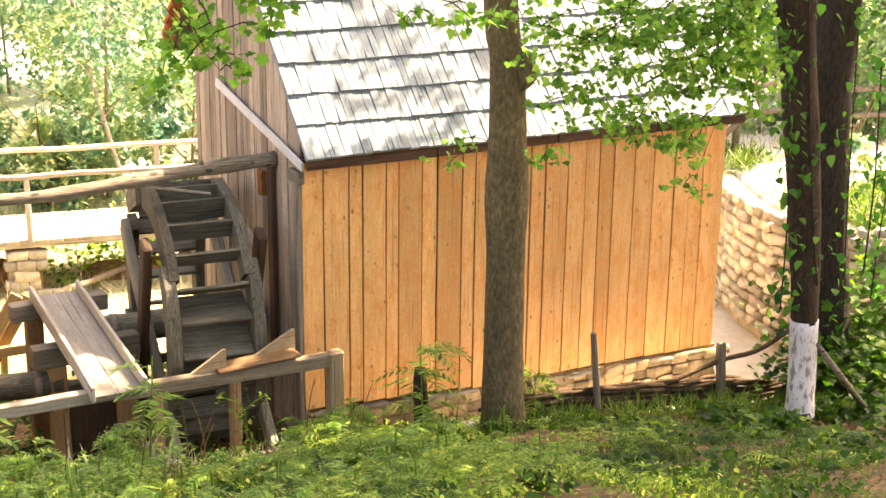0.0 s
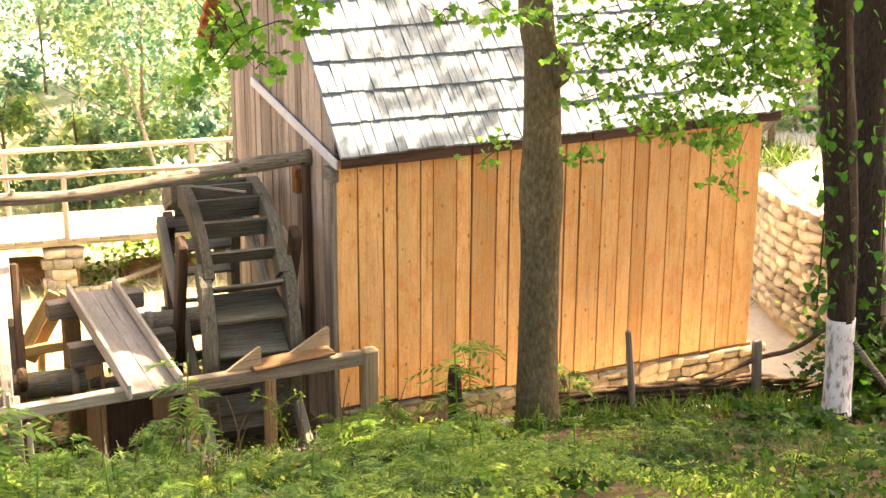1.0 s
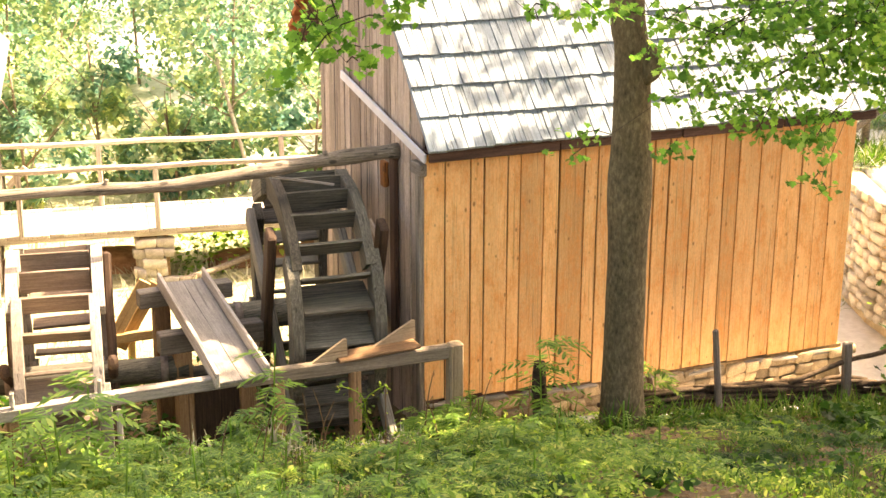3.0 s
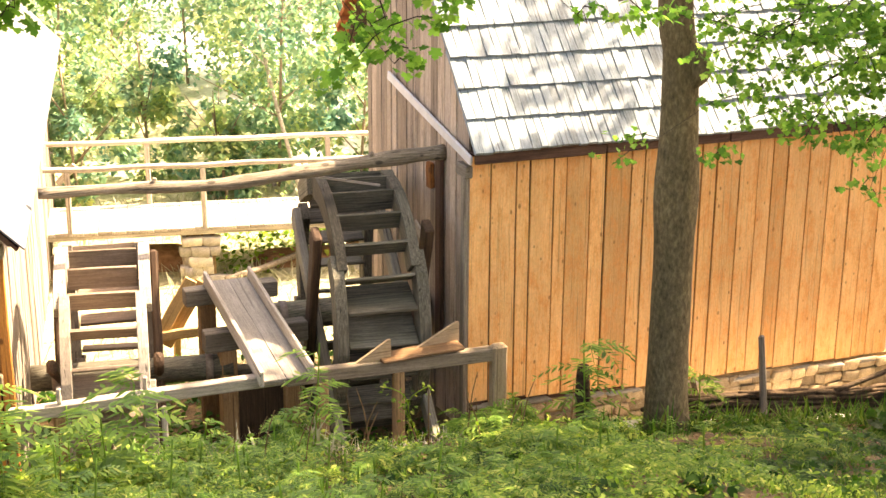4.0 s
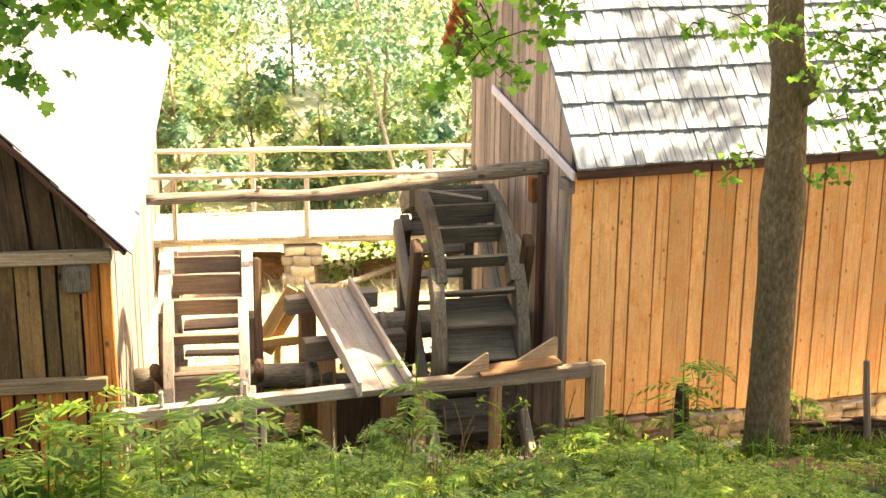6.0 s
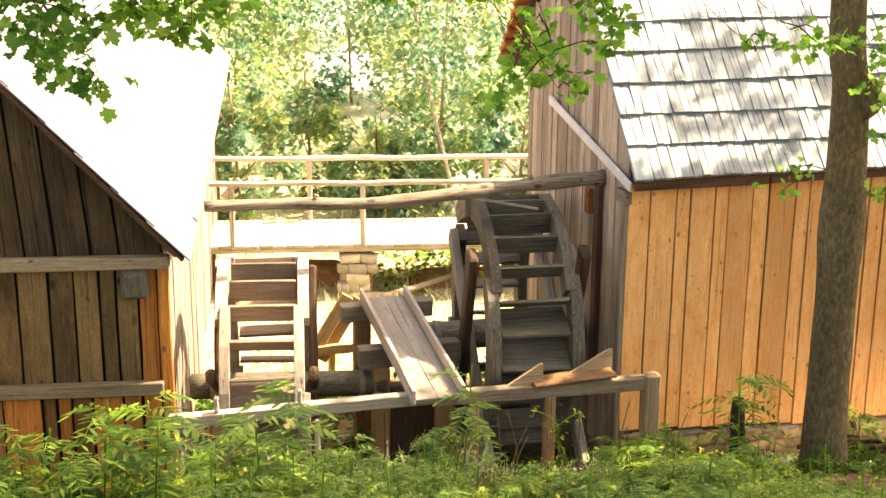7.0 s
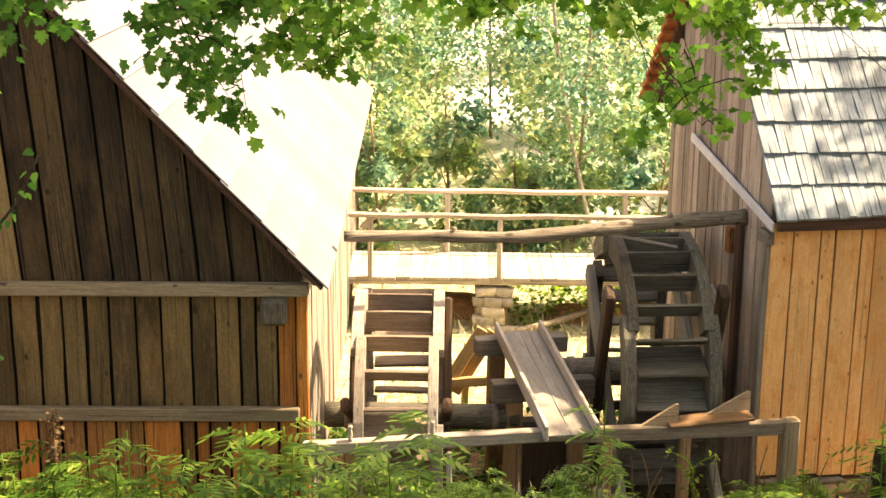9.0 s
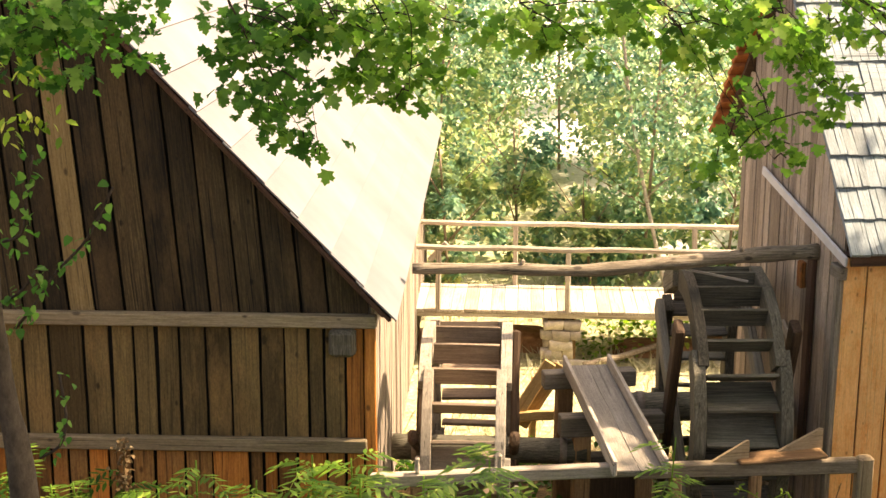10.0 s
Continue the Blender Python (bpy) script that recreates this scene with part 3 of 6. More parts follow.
    for j in range(int(sl / expo) + 1):
        x = -0.06
        course = rnd.uniform(-0.006, 0.006)
        while x < HOUSE_X + 0.16:
            w, me = rnd.choice(shapes)
            s0 = j * expo - 0.02 + course + rnd.uniform(-0.005, 0.005) + 0.008 * math.sin(x * 2.3 + j)
            base = Vector((x + w / 2, EAVE_Y + cy * s0, EAVE_Z + cz * s0)) + normal * (0.034 + rnd.uniform(0, 0.006))
            tip = Vector((x + w / 2 + rnd.uniform(-0.002, 0.002), EAVE_Y + cy * (s0 + 0.44), EAVE_Z + cz * (s0 + 0.44))) + normal * 0.004
            m, _ = frame_of(base, tip, normal)
            if count < 300 and j < 7:
                adopt(new("shingle", me), roof, m)
                count += 1
            else:
                k0 = len(far_v)
                far_v += [m @ v.co for v in me.vertices]
                far_f += [tuple(k0 + i for i in p.vertices) for p in me.polygons]
            x += w
    rest = raw("shingles", far_v, far_f, SHINGLE, roof)
    rest["kind"] = "stuff"
    # back roof slope of orange tiles
    cb, sb = (BACK_Y + 0.5 - RIDGE_Y), PITCH * (BACK_Y + 0.5 - RIDGE_Y)
    lb = math.hypot(cb, sb)
    nb = Vector((0, sb / lb, cb / lb))
    back = beam("roof", (-0.10, RIDGE_Y + cb / 2, RIDGE_Z - sb / 2), (HOUSE_X + 0.1, RIDGE_Y + cb / 2, RIDGE_Z - sb / 2), lb, 0.04, FASCIA, house, up=nb, segs=1, label="orange tiled roof slope")
    for j in range(14):
        for i in range(3):
            s0 = j * lb / 14
            p = Vector((0, RIDGE_Y + cb * s0 / lb, RIDGE_Z - sb * s0 / lb)) + nb * 0.04
            q = Vector((0, RIDGE_Y + cb * (s0 + 0.2) / lb, RIDGE_Z - sb * (s0 + 0.2) / lb)) + nb * 0.07
            xx = -0.13 + 0.19 * i
            beam("roof_tile", p + Vector((xx, 0, 0)), q + nb * 0.03 + Vector((xx, 0, 0)), 0.18, 0.05, TILE, back, up=nb, segs=1, bevel=0.006)
        beam("roof_tile", p + Vector((2.95, 0, 0)), q + Vector((2.95, 0, 0)), 4.6, 0.03, TILE, back, up=nb, segs=1)
    # stone footing
    foot_wall = beam("footing", (0.0, 0.10, -0.42), (HOUSE_X + 0.05, 0.10, -0.47), 0.2, 0.56, MORTAR, house, segs=6, wob=0.02, label="mortared field stone footing")
    stone_face(foot_wall, (0.05, 0.0), (HOUSE_X + 0.08, 0.0), (-0.62, -0.72), (-0.13, -0.24), 0.125, 0.175, 0.075, 11, 0.0, FOOT_STONES)
    for k, x in enumerate((0.25, 0.75, 1.3, 1.75, 2.3, 2.85, 3.3, 3.85, 4.35, 4.85)):
        w = rnd.uniform(0.34, 0.52)
        slab_ob = new("stone", FOOT_SLABS[k % 8])
        adopt(slab_ob, foot_wall, pose(x, 0.02, foot(x) - 0.055, rnd.uniform(-6, 6), rnd.uniform(-3, 5), rnd.uniform(-4, 4)) @ Matrix.Diagonal((w, 0.13, rnd.uniform(0.04, 0.06), 1)))


mill_house()

# ---- dark barn ----
BC = Vector((-4.30, -0.20, 0))
BT = radians(-9)
BF, BS = Vector((math.cos(BT), math.sin(BT), 0)), Vector((-math.sin(BT), math.cos(BT), 0))
BARN_W, BARN_L = 6.6, 11.2
B_EAVE, B_PITCH = 2.36, 1.08


def barn_p(u, v, z):
    """u metres to the left of the barn's corner along its front, v metres back, height z."""
    return BC - BF * u + BS * v + Vector((0, 0, z))


def barn_roof_z(u):
    return B_EAVE + B_PITCH * min(u, BARN_W - u)


def barn():
    house = thing("barn", "old dark wooden barn with tall gable and pale roof", "building", BC)
    rnd = random.Random(8)
    front = beam("wall", barn_p(BARN_W, 0.08, 1.0), barn_p(0.03, 0.08, 1.0), 0.08, 2.2, BACKING, house, segs=1, label="near-black backing for the unlit inside behind the front boards")
    bm = bmesh.new()
    for v in (0.05, 0.12):
        bm.faces.new([bm.verts.new(barn_p(u, v, z)) for u, z in [(0.03, 2.0), (0.03, B_EAVE - 0.06), (BARN_W / 2, barn_roof_z(BARN_W / 2) - 0.08), (BARN_W - 0.03, B_EAVE - 0.06), (BARN_W - 0.03, 2.0)]])
    bmesh.ops.bridge_loops(bm, edges=bm.edges[:])
    bmesh.ops.recalc_face_normals(bm, faces=bm.faces)
    gable = part("gable", bm, BACKING, house, "near-black gable backing for the unlit inside, bearing the boards")

    def tier(parent, u1, low, high, mats, wmin, wmax, out, joints, fan=0.0):
        u, joints = 0.0, list(joints)
        while u < u1:
            w = joints.pop(0) - u if joints else rnd.uniform(wmin, wmax)
            mid = u + w / 2
            top = high(mid + fan * max(0.0, high(mid) - low))
            if top > low + 0.05:
                lean = fan * (top - low) + rnd.uniform(-0.006, 0.006)
                o = out + rnd.uniform(-0.008, 0.008)
                board = beam("board", barn_p(mid, -o, low), barn_p(mid + lean, -o, top), w - min(w * 0.3, rnd.uniform(0.018, 0.034)), 0.026, mats(mid), parent, up=-BS, bevel=0.003, segs=4, wob=0.004)
                if fan:
                    tip = max(v.co.x for v in board.data.vertices)
                    pitch = B_PITCH if mid < BARN_W / 2 else -B_PITCH
                    for v in board.data.vertices:
                        if v.co.x > tip - 0.02:
                            v.co.x = max(0.02, v.co.x + pitch * v.co.y)
            u += w

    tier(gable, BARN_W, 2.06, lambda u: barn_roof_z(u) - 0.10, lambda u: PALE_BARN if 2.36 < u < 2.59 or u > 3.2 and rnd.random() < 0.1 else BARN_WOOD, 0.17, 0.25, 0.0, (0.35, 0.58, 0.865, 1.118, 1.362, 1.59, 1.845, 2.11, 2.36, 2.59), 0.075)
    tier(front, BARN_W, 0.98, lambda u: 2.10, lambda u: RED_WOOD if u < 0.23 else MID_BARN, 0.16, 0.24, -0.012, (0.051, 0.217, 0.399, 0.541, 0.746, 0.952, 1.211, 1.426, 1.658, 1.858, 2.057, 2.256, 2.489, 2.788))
    tier(front, BARN_W, -0.4, lambda u: 0.985, lambda u: RED_WOOD if rnd.random() < 0.38 else FOOT_BARN, 0.17, 0.24, 0.0, (0.061, 0.225, 0.39, 0.649, 0.818, 0.943, 1.063, 1.4, 1.643, 1.906, 2.109, 2.319, 2.504, 2.673, 2.826))
    beam("girt", barn_p(BARN_W, -0.055, 2.085), barn_p(-0.06, -0.055, 2.085), 0.09, 0.115, BARN_GIRT, house, bevel=0.012, label="grey horizontal timber across the front")
    beam("girt", barn_p(BARN_W, -0.05, 0.95), barn_p(0.03, -0.05, 0.95), 0.08, 0.125, BARN_GIRT, house, bevel=0.012, label="grey horizontal timber across the front")
    beam("corner_post", barn_p(0.0, -0.01, -0.35), barn_p(0.0, -0.01, 2.03), 0.10, 0.05, RED_WOOD, house, up=-BS, label="orange-brown corner board")
    beam("bracket", barn_p(0.23, -0.10, 1.79), barn_p(0.23, -0.10, 2.025), 0.225, 0.18, WHEEL_WOOD, house, up=-BS, bevel=0.03, label="grey timber end under the girt")
    # sunlit side wall
    side = beam("wall", barn_p(0.06, 0.05, 0.8), barn_p(0.06, BARN_L, 0.9), 0.08, 2.7, FASCIA, house, segs=1, label="backing of the sunlit side")
    v = 0.02
    while v < BARN_L:
        w = rnd.uniform(0.15, 0.24)
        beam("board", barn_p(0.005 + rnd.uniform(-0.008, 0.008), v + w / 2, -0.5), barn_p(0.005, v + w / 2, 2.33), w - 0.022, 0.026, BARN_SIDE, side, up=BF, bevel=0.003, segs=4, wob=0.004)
        v += w
    beam("wall", barn_p(BARN_W, 0.1, 0.8), barn_p(BARN_W, BARN_L, 0.8), 0.08, 2.7, BARN_WOOD, house, segs=1)
    beam("wall", barn_p(BARN_W, BARN_L, 0.8), barn_p(0, BARN_L, 0.8), 0.08, 2.7, BARN_WOOD, house, segs=1)
    # roof slopes in overlapping courses
    for sgn in (1, -1):
        fu = (lambda u: u) if sgn > 0 else (lambda u: BARN_W - u)
        over = 0.2
        lo = barn_p(fu(-over), 0, B_EAVE - over * B_PITCH)
        hi = barn_p(fu(BARN_W / 2), 0, barn_roof_z(BARN_W / 2))
        run = (hi - lo).length
        upv = (hi - lo).normalized()
        nrm = (upv.cross(BS) if sgn < 0 else BS.cross(upv)).normalized()
        if nrm.z < 0:
            nrm = -nrm
        a = (lo + hi) / 2 - nrm * 0.02
        slope = beam("roof", a - BS * 0.22, a + BS * (BARN_L + 0.25), run, 0.03, FASCIA, house, up=nrm, segs=1, bevel=0.004, label="pale weathered roof slope")
        n = 13
        for j in range(n):
            p = lo + upv * (run * j / n - 0.03)
            q = lo + upv * (run * (j + 1) / n + 0.05)
            mid = (p + nrm * 0.03 + q + nrm * 0.012) / 2
            across = ((q + nrm * 0.012) - (p + nrm * 0.03))
            nj = across.cross(BS).normalized()
            if nj.z < 0:
                nj = -nj
            cuts = [-0.26, BARN_L + 0.28]
            for c0, c1 in zip(cuts, cuts[1:]):
                beam("roof_sheet", mid + BS * (c0 + (rnd.uniform(0, 0.03) if c0 < 0 else 0.002)), mid + BS * c1, across.length, 0.016, BARN_ROOF, slope, up=nj, segs=1, bevel=0.003)
        beam("barge_board", lo + upv * 0.06 - BS * 0.2 - nrm * 0.045, hi - BS * 0.2 - nrm * 0.035, 0.025, 0.022, FASCIA, house, up=nrm)


PALE_BARN = wood("paler_barn_boards", (0.13, 0.092, 0.040), (0.24, 0.175, 0.080), (0.34, 0.26, 0.135), 0.2, 0.9)
barn()

# ---- water wheels ----


EIGHT = [(0.20 + i * math.pi / 4 - 0.1 * (i % 2), 0.20 + (i + 1) * math.pi / 4 + 0.1 * (i % 2)) for i in range(8)]


def water_wheel(x0, x1, yc, zc, radius, material, phase, arms, turn, tilt, n, label, bars=(), wide_rim=0.105, thick=0.034, paddles=None, felloes=EIGHT, spokes=None):
    """Two rims of overlapping felloes, radial paddles between them and four arms on each outer face."""
    wheel = thing("waterwheel", label, "water wheel", ((x0 + x1) / 2, yc, zc), group="wooden water wheels")
    c = Vector((0, yc, zc))
    rnd = random.Random(int(abs(x0) * 100))

    def on(a, r, x):
        return Vector((x, yc - r * math.cos(a), zc + r * math.sin(a)))

    for x, out in ((x0 + 0.085, -1), (x1 - 0.085, 1)):
        for i, (a0, a1) in enumerate(felloes):
            layer = x + out * (0.042 if i % 2 else -0.0)
            bm = bmesh.new()
            rings = []
            m = 7
            for j in range(m + 1):
                a = a0 + (a1 - a0) * j / m
                wide = wide_rim + rnd.uniform(-0.006, 0.006) - (0.035 if j in (0, m) and i % 2 else 0)
                t = thick if i % 2 == 0 else thick + 0.006
                rr = radius - wide_rim + rnd.uniform(-0.004, 0.004)
                rings.append([bm.verts.new(on(a, rr + dr, layer + dx)) for dr, dx in ((wide, t), (wide, -t), (-wide, -t), (-wide, t))])
            for r, q in zip(rings, rings[1:]):
                for e in range(4):
                    bm.faces.new((r[e], r[(e + 1) % 4], q[(e + 1) % 4], q[e]))
            bm.faces.new(rings[0])
            bm.faces.new(rings[-1])
            bmesh.ops.recalc_face_normals(bm, faces=bm.faces)
            bmesh.ops.bevel(bm, geom=bm.edges[:], offset=0.005, segments=1, affect="EDGES")
            am = (a0 + a1) / 2
            lie, _ = frame_of(on(am, radius, layer), on(am, radius, layer) + Vector((0, math.sin(am), math.cos(am))), (1, 0, 0))
            bm.transform(lie.inverted())
            part("felloe", bm, material, wheel, "", lie)
        for ang in arms:
            d = Vector((0, -math.cos(ang), math.sin(ang)))
            o = Vector((0, math.sin(ang), math.cos(ang)))
            xx = Vector((x + out * 0.125, 0, 0))
            beam("arm", c + d * 0.08 + xx, c + d * (radius - 0.07) + xx, 0.09, 0.13, spokes or material, wheel, up=o, bevel=0.025)
        for y0, z0, y1, z1, step, mat in bars:
            xx = x + out * (thick + 0.05 + step)
            beam("arm", (xx, y0, z0), (xx, y1, z1), 0.085, 0.20, mat, wheel, up=(0, -(z1 - z0), y1 - y0), bevel=0.015)
    for i in range(n):
        a = phase - 2 * math.pi * i / n + rnd.uniform(-0.01, 0.01)
        low = (a + 0.45) % (2 * math.pi) < 0.72
        p, q = on(a, radius - 0.004, 0), on(a + (0.24 if low else 0.0), radius - (0.35 if low else 0.225), 0)
        m = (p + q) / 2
        tilt = rnd.uniform(-0.006, 0.006)
        beam("paddle", m + Vector((x0 + 0.11, 0, tilt)), m + Vector((x1 - 0.11, 0, -tilt)), (p - q).length, 0.03, paddles or material, wheel, up=(p - q).cross(Vector((1, 0, 0))), bevel=0.004, segs=2, wob=0.003)
    wheel.rotation_euler = (0, radians(-tilt), radians(turn))
    return wheel


DARK_RIM = [(0.55, 1.68), (-0.62, 0.68), (2.6, 3.5), (1.72, 2.22), (2.5, 2.7), (3.4, 4.5), (4.4, 5.75)]
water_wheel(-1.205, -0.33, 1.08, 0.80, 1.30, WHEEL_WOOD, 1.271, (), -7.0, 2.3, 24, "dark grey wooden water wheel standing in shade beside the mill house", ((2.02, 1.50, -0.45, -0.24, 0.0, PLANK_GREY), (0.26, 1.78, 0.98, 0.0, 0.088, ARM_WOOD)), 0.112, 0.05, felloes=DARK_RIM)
rod = thing("lath", "thin pale lath nailed across the top of the dark wheel", "lath", (-1.12, 1.0, 2.12))
beam("strip", (-1.18, 0.95, 2.150), (-0.58, 0.86, 2.035), 0.018, 0.024, PALE_WOOD, rod, segs=1, bevel=0.003)
# rims take the sunlit tone, paddles and arms are coloured darker for shade
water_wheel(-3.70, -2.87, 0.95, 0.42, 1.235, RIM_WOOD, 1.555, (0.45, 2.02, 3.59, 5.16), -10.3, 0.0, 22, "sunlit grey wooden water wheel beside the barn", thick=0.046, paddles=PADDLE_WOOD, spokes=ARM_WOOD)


def shaft(p0, p1, r, label):
    s = thing("wheel_shaft", label, "wheel shaft", p0, group="wheel shafts")
    log("shaft", between([p0, p1], 10), [r] * 10, WHEEL_WOOD, s, 8, 0.03)
    p0, p1 = Vector(p0), Vector(p1)
    for f in (0.12, 0.88):
        p = p0 + (p1 - p0) * f
        log("iron_band", [p - (p1 - p0).normalized() * 0.035, p + (p1 - p0).normalized() * 0.035], [r * 1.08] * 2, IRON, s, 16, 0.0, "worn iron hoop")


shaft((-1.72, 1.20, 0.69), (-0.02, 0.99, 0.70), 0.145, "heavy octagonal oak shaft of the dark wheel")
shaft((-4.0, 1.08, 0.42), (-2.15, 0.74, 0.41), 0.125, "heavy octagonal oak shaft of the sunlit wheel")

# ---- log, race beam, chute and trestle ----
pole = thing("log_rail", "long grey split log spanning above the wheels", "log", (-3.82, 0.72, 2.2))
pts = between([(-3.84, 0.73, 2.29), (-3.0, 0.70, 2.27), (-2.2, 0.66, 2.24), (-1.4, 0.63, 2.30), (-0.6, 0.60, 2.36), (-0.02, 0.58, 2.38)], 26)
log("log", pts, [0.050 + 0.001 * k + 0.006 * math.sin(k * 1.3) for k in range(26)], LOG_WOOD, pole, 12, 0.12)
for k, (dx, dz) in ((6, (0.02, 0.09)), (13, (0.01, -0.085)), (19, (-0.02, 0.09))):
    log("branch_stub", [pts[k], pts[k] + Vector((dx, -0.03, dz))], [0.028, 0.02], LOG_WOOD, pole, 8, 0.15, "sawn-off knot")

race = thing("race_beam", "squared grey timber beam carried on posts before the wheels", "beam", (0.05, -0.5, 0))
beam("beam", (-4.34, -0.41, 0.70), (-1.97, -0.455, 0.71), 0.10, 0.115, PALE_WOOD, race, bevel=0.012)
beam("beam", (-1.97, -0.465, 0.70), (0.03, -0.50, 0.67), 0.10, 0.13, GIRT_WOOD, race, bevel=0.012)
beam("post", (0.10, -0.505, -0.5), (0.10, -0.505, 0.755), 0.15, 0.12, END_WOOD, race, up=(0, -1, 0), bevel=0.02)
for x, y in ((-1.63, -0.475), (-0.90, -0.49), (-3.93, -0.415)):
    beam("post", (x, y + 0.002, -0.9), (x, y + 0.002, 0.635), 0.10, 0.10, POST_WOOD, race, up=(0, -1, 0), bevel=0.014)
beam("stake", (-3.06, -0.52, -0.3), (-3.06, -0.50, 0.62), 0.045, 0.05, PALE_WOOD, race, up=(0, -1, 0), bevel=0.008)
for x in (-3.92, -3.2):
    beam("peg", (x, -0.44, 0.74), (x, -0.44, 0.90), 0.035, 0.05, PALE_WOOD, race, up=(0, -1, 0))

FLUME_WOOD = wood("grey_flume_planks", (0.175, 0.168, 0.148), (0.242, 0.233, 0.208), (0.33, 0.32, 0.29), 0.2, 0.1, cracks=0.4, worn=1.1)
chute = thing("water_chute", "sloping wooden flume of two planks between side boards", "flume", (-1.95, 0.6, 0.6))
C0, C1 = Vector((-1.99, -0.60, 0.745)), Vector((-1.96, 1.62, 0.985))
cd = (C1 - C0).normalized()
cs = cd.cross(Vector((0, 0, 1))).normalized()
cn = cs.cross(cd)
for s in (-0.105, 0.105):
    beam("plank", C0 + cs * s, C1 + cs * s, 0.205, 0.03, FLUME_WOOD, chute, up=cn, bevel=0.004)
for s in (-0.228, 0.228):
    beam("side_board", C0 + cs * s + cn * 0.045 - cd * 0.02, C1 + cs * s + cn * 0.045 + cd * 0.03, 0.035, 0.15, PALE_WOOD, chute, up=cn, bevel=0.006)

trestle = thing("flume_trestle", "heavy timber trestle of cross beams and posts under the flume", "trestle", (-2.0, 1.0, -0.6))
for y, z, xa, xb, h in ((1.60, 0.865, -2.42, -1.46, 0.17), (0.72, 0.70, -2.43, -1.41, 0.20)):
    beam("cross_beam", (xa, y, z), (xb, y + 0.02, z - 0.005), 0.17, h, OLD_WOOD, trestle, bevel=0.01)
    for x in (xa + 0.22, xb - 0.18):
        beam("post", (x, y, -0.9), (x, y, z - h / 2), 0.165, 0.15, POST_WOOD, trestle, up=(0, -1, 0), bevel=0.012)
beam("panel", (-1.90, 0.70, -0.75), (-1.90, 0.70, 0.22), 0.46, 0.03, ARM_WOOD, trestle, up=(0, -1, 0), bevel=0.006)
beam("bearing_block", (-2.45, 0.9, 0.27), (-1.45, 0.9, 0.27), 0.16, 0.10, OLD_WOOD, trestle)

# small trough by the dark wheel
TROUGH_WOOD = wood("brown_trough_plank", (0.10, 0.055, 0.026), (0.20, 0.12, 0.062), (0.29, 0.20, 0.115), 0.2, 0.4)
trough = thing("spill_trough", "small open wooden trough lying on the race beam", "trough", (-0.6, -0.3, 0.7))
beam("plank", (-1.08, -0.46, 0.762), (-0.27, -0.46, 0.79), 0.24, 0.03, TROUGH_WOOD, trough)


def wedge(p0, p1, high, material, parent):
    bm = bmesh.new()
    m, length = frame_of(p0, p1)
    prof = [(0, 0), (length, 0), (length, high), (length * 0.93, high)]
    for y in (-0.016, 0.016):
        bm.faces.new([bm.verts.new((x, y, z)) for x, z in prof])
    bmesh.ops.bridge_loops(bm, edges=bm.edges[:])
    bmesh.ops.recalc_face_normals(bm, faces=bm.faces)
    return part("side_board", bm, material, parent, "", m)


wedge((-1.33, -0.47, 0.742), (-0.97, -0.48, 0.752), 0.19, END_WOOD, trough)
wedge((-0.70, -0.40, 0.785), (-0.25, -0.36, 0.79), 0.19, END_WOOD, trough)

# ---- footbridge ----
GD = Vector((math.cos(radians(-10.65)), math.sin(radians(-10.65)), 0))
GN = Vector((-GD.y, GD.x, 0))
G0 = Vector((-1.01, 6.90, 0))


def gp(s, v, z):
    return G0 + GD * s + GN * v + Vector((0, 0, z))


bridge = thing("footbridge", "pale wooden footbridge with pole railings on a stone pier", "bridge", G0)
rnd_b = random.Random(5)
s = -4.2
while s < 5.5:
    beam("deck_plank", gp(s, -0.03 + rnd_b.uniform(-0.01, 0.01), 0.03 + rnd_b.uniform(-0.004, 0.004)), gp(s, 1.40, 0.03), 0.185, 0.05, PALE_WOOD, bridge, segs=1, bevel=0.006)
    s += 0.189
for v in (0.05, 1.3):
    beam("girder", gp(-4.3, v, -0.03), gp(5.6, v, -0.03), 0.12, 0.06, PALE_WOOD, bridge)
for v, top in ((0.0, 0.94), (1.38, 1.0)):
    rail = beam("top_rail", gp(-4.3, v, top), gp(5.6, v, top), 0.075, 0.075, PALE_WOOD, bridge, bevel=0.022, segs=14, wob=0.012)
    for s in ((-1.82, 0.0, 1.85, 3.7) if v == 0 else (-3.6, -0.75, 1.9, 4.3)):
        beam("rail_post", gp(s, v, 0.0), gp(s, v, top - 0.03), 0.075, 0.075, PALE_WOOD, bridge, up=GD, bevel=0.015)
beam("brace", gp(-1.95, 0.02, 0.75), gp(-1.7, 0.03, 1.0), 0.06, 0.09, PALE_WOOD, bridge)
pier = thing("bridge_pier", "short square pier of stacked field stones", "pier", gp(-0.07, 0.3, -0.7))
core = beam("core", gp(-0.07, 0.35, -0.80), gp(-0.07, 0.35, -0.10), 0.40, 0.54, MORTAR, pier, up=GN, segs=1)
a, b = gp(-0.25, 0.05, 0), gp(0.12, 0.05, 0)
stone_face(core, (a.x, a.y), (b.x, b.y), (-0.8, -0.8), (-0.10, -0.10), 0.14, 0.25, 0.14, 21, 0.0, BLOCKS)
a, b = gp(-0.25, 0.6, 0), gp(-0.25, 0.05, 0)
stone_face(core, (a.x, a.y), (b.x, b.y), (-0.8, -0.8), (-0.10, -0.10), 0.14, 0.25, 0.14, 22, 0.0, BLOCKS)

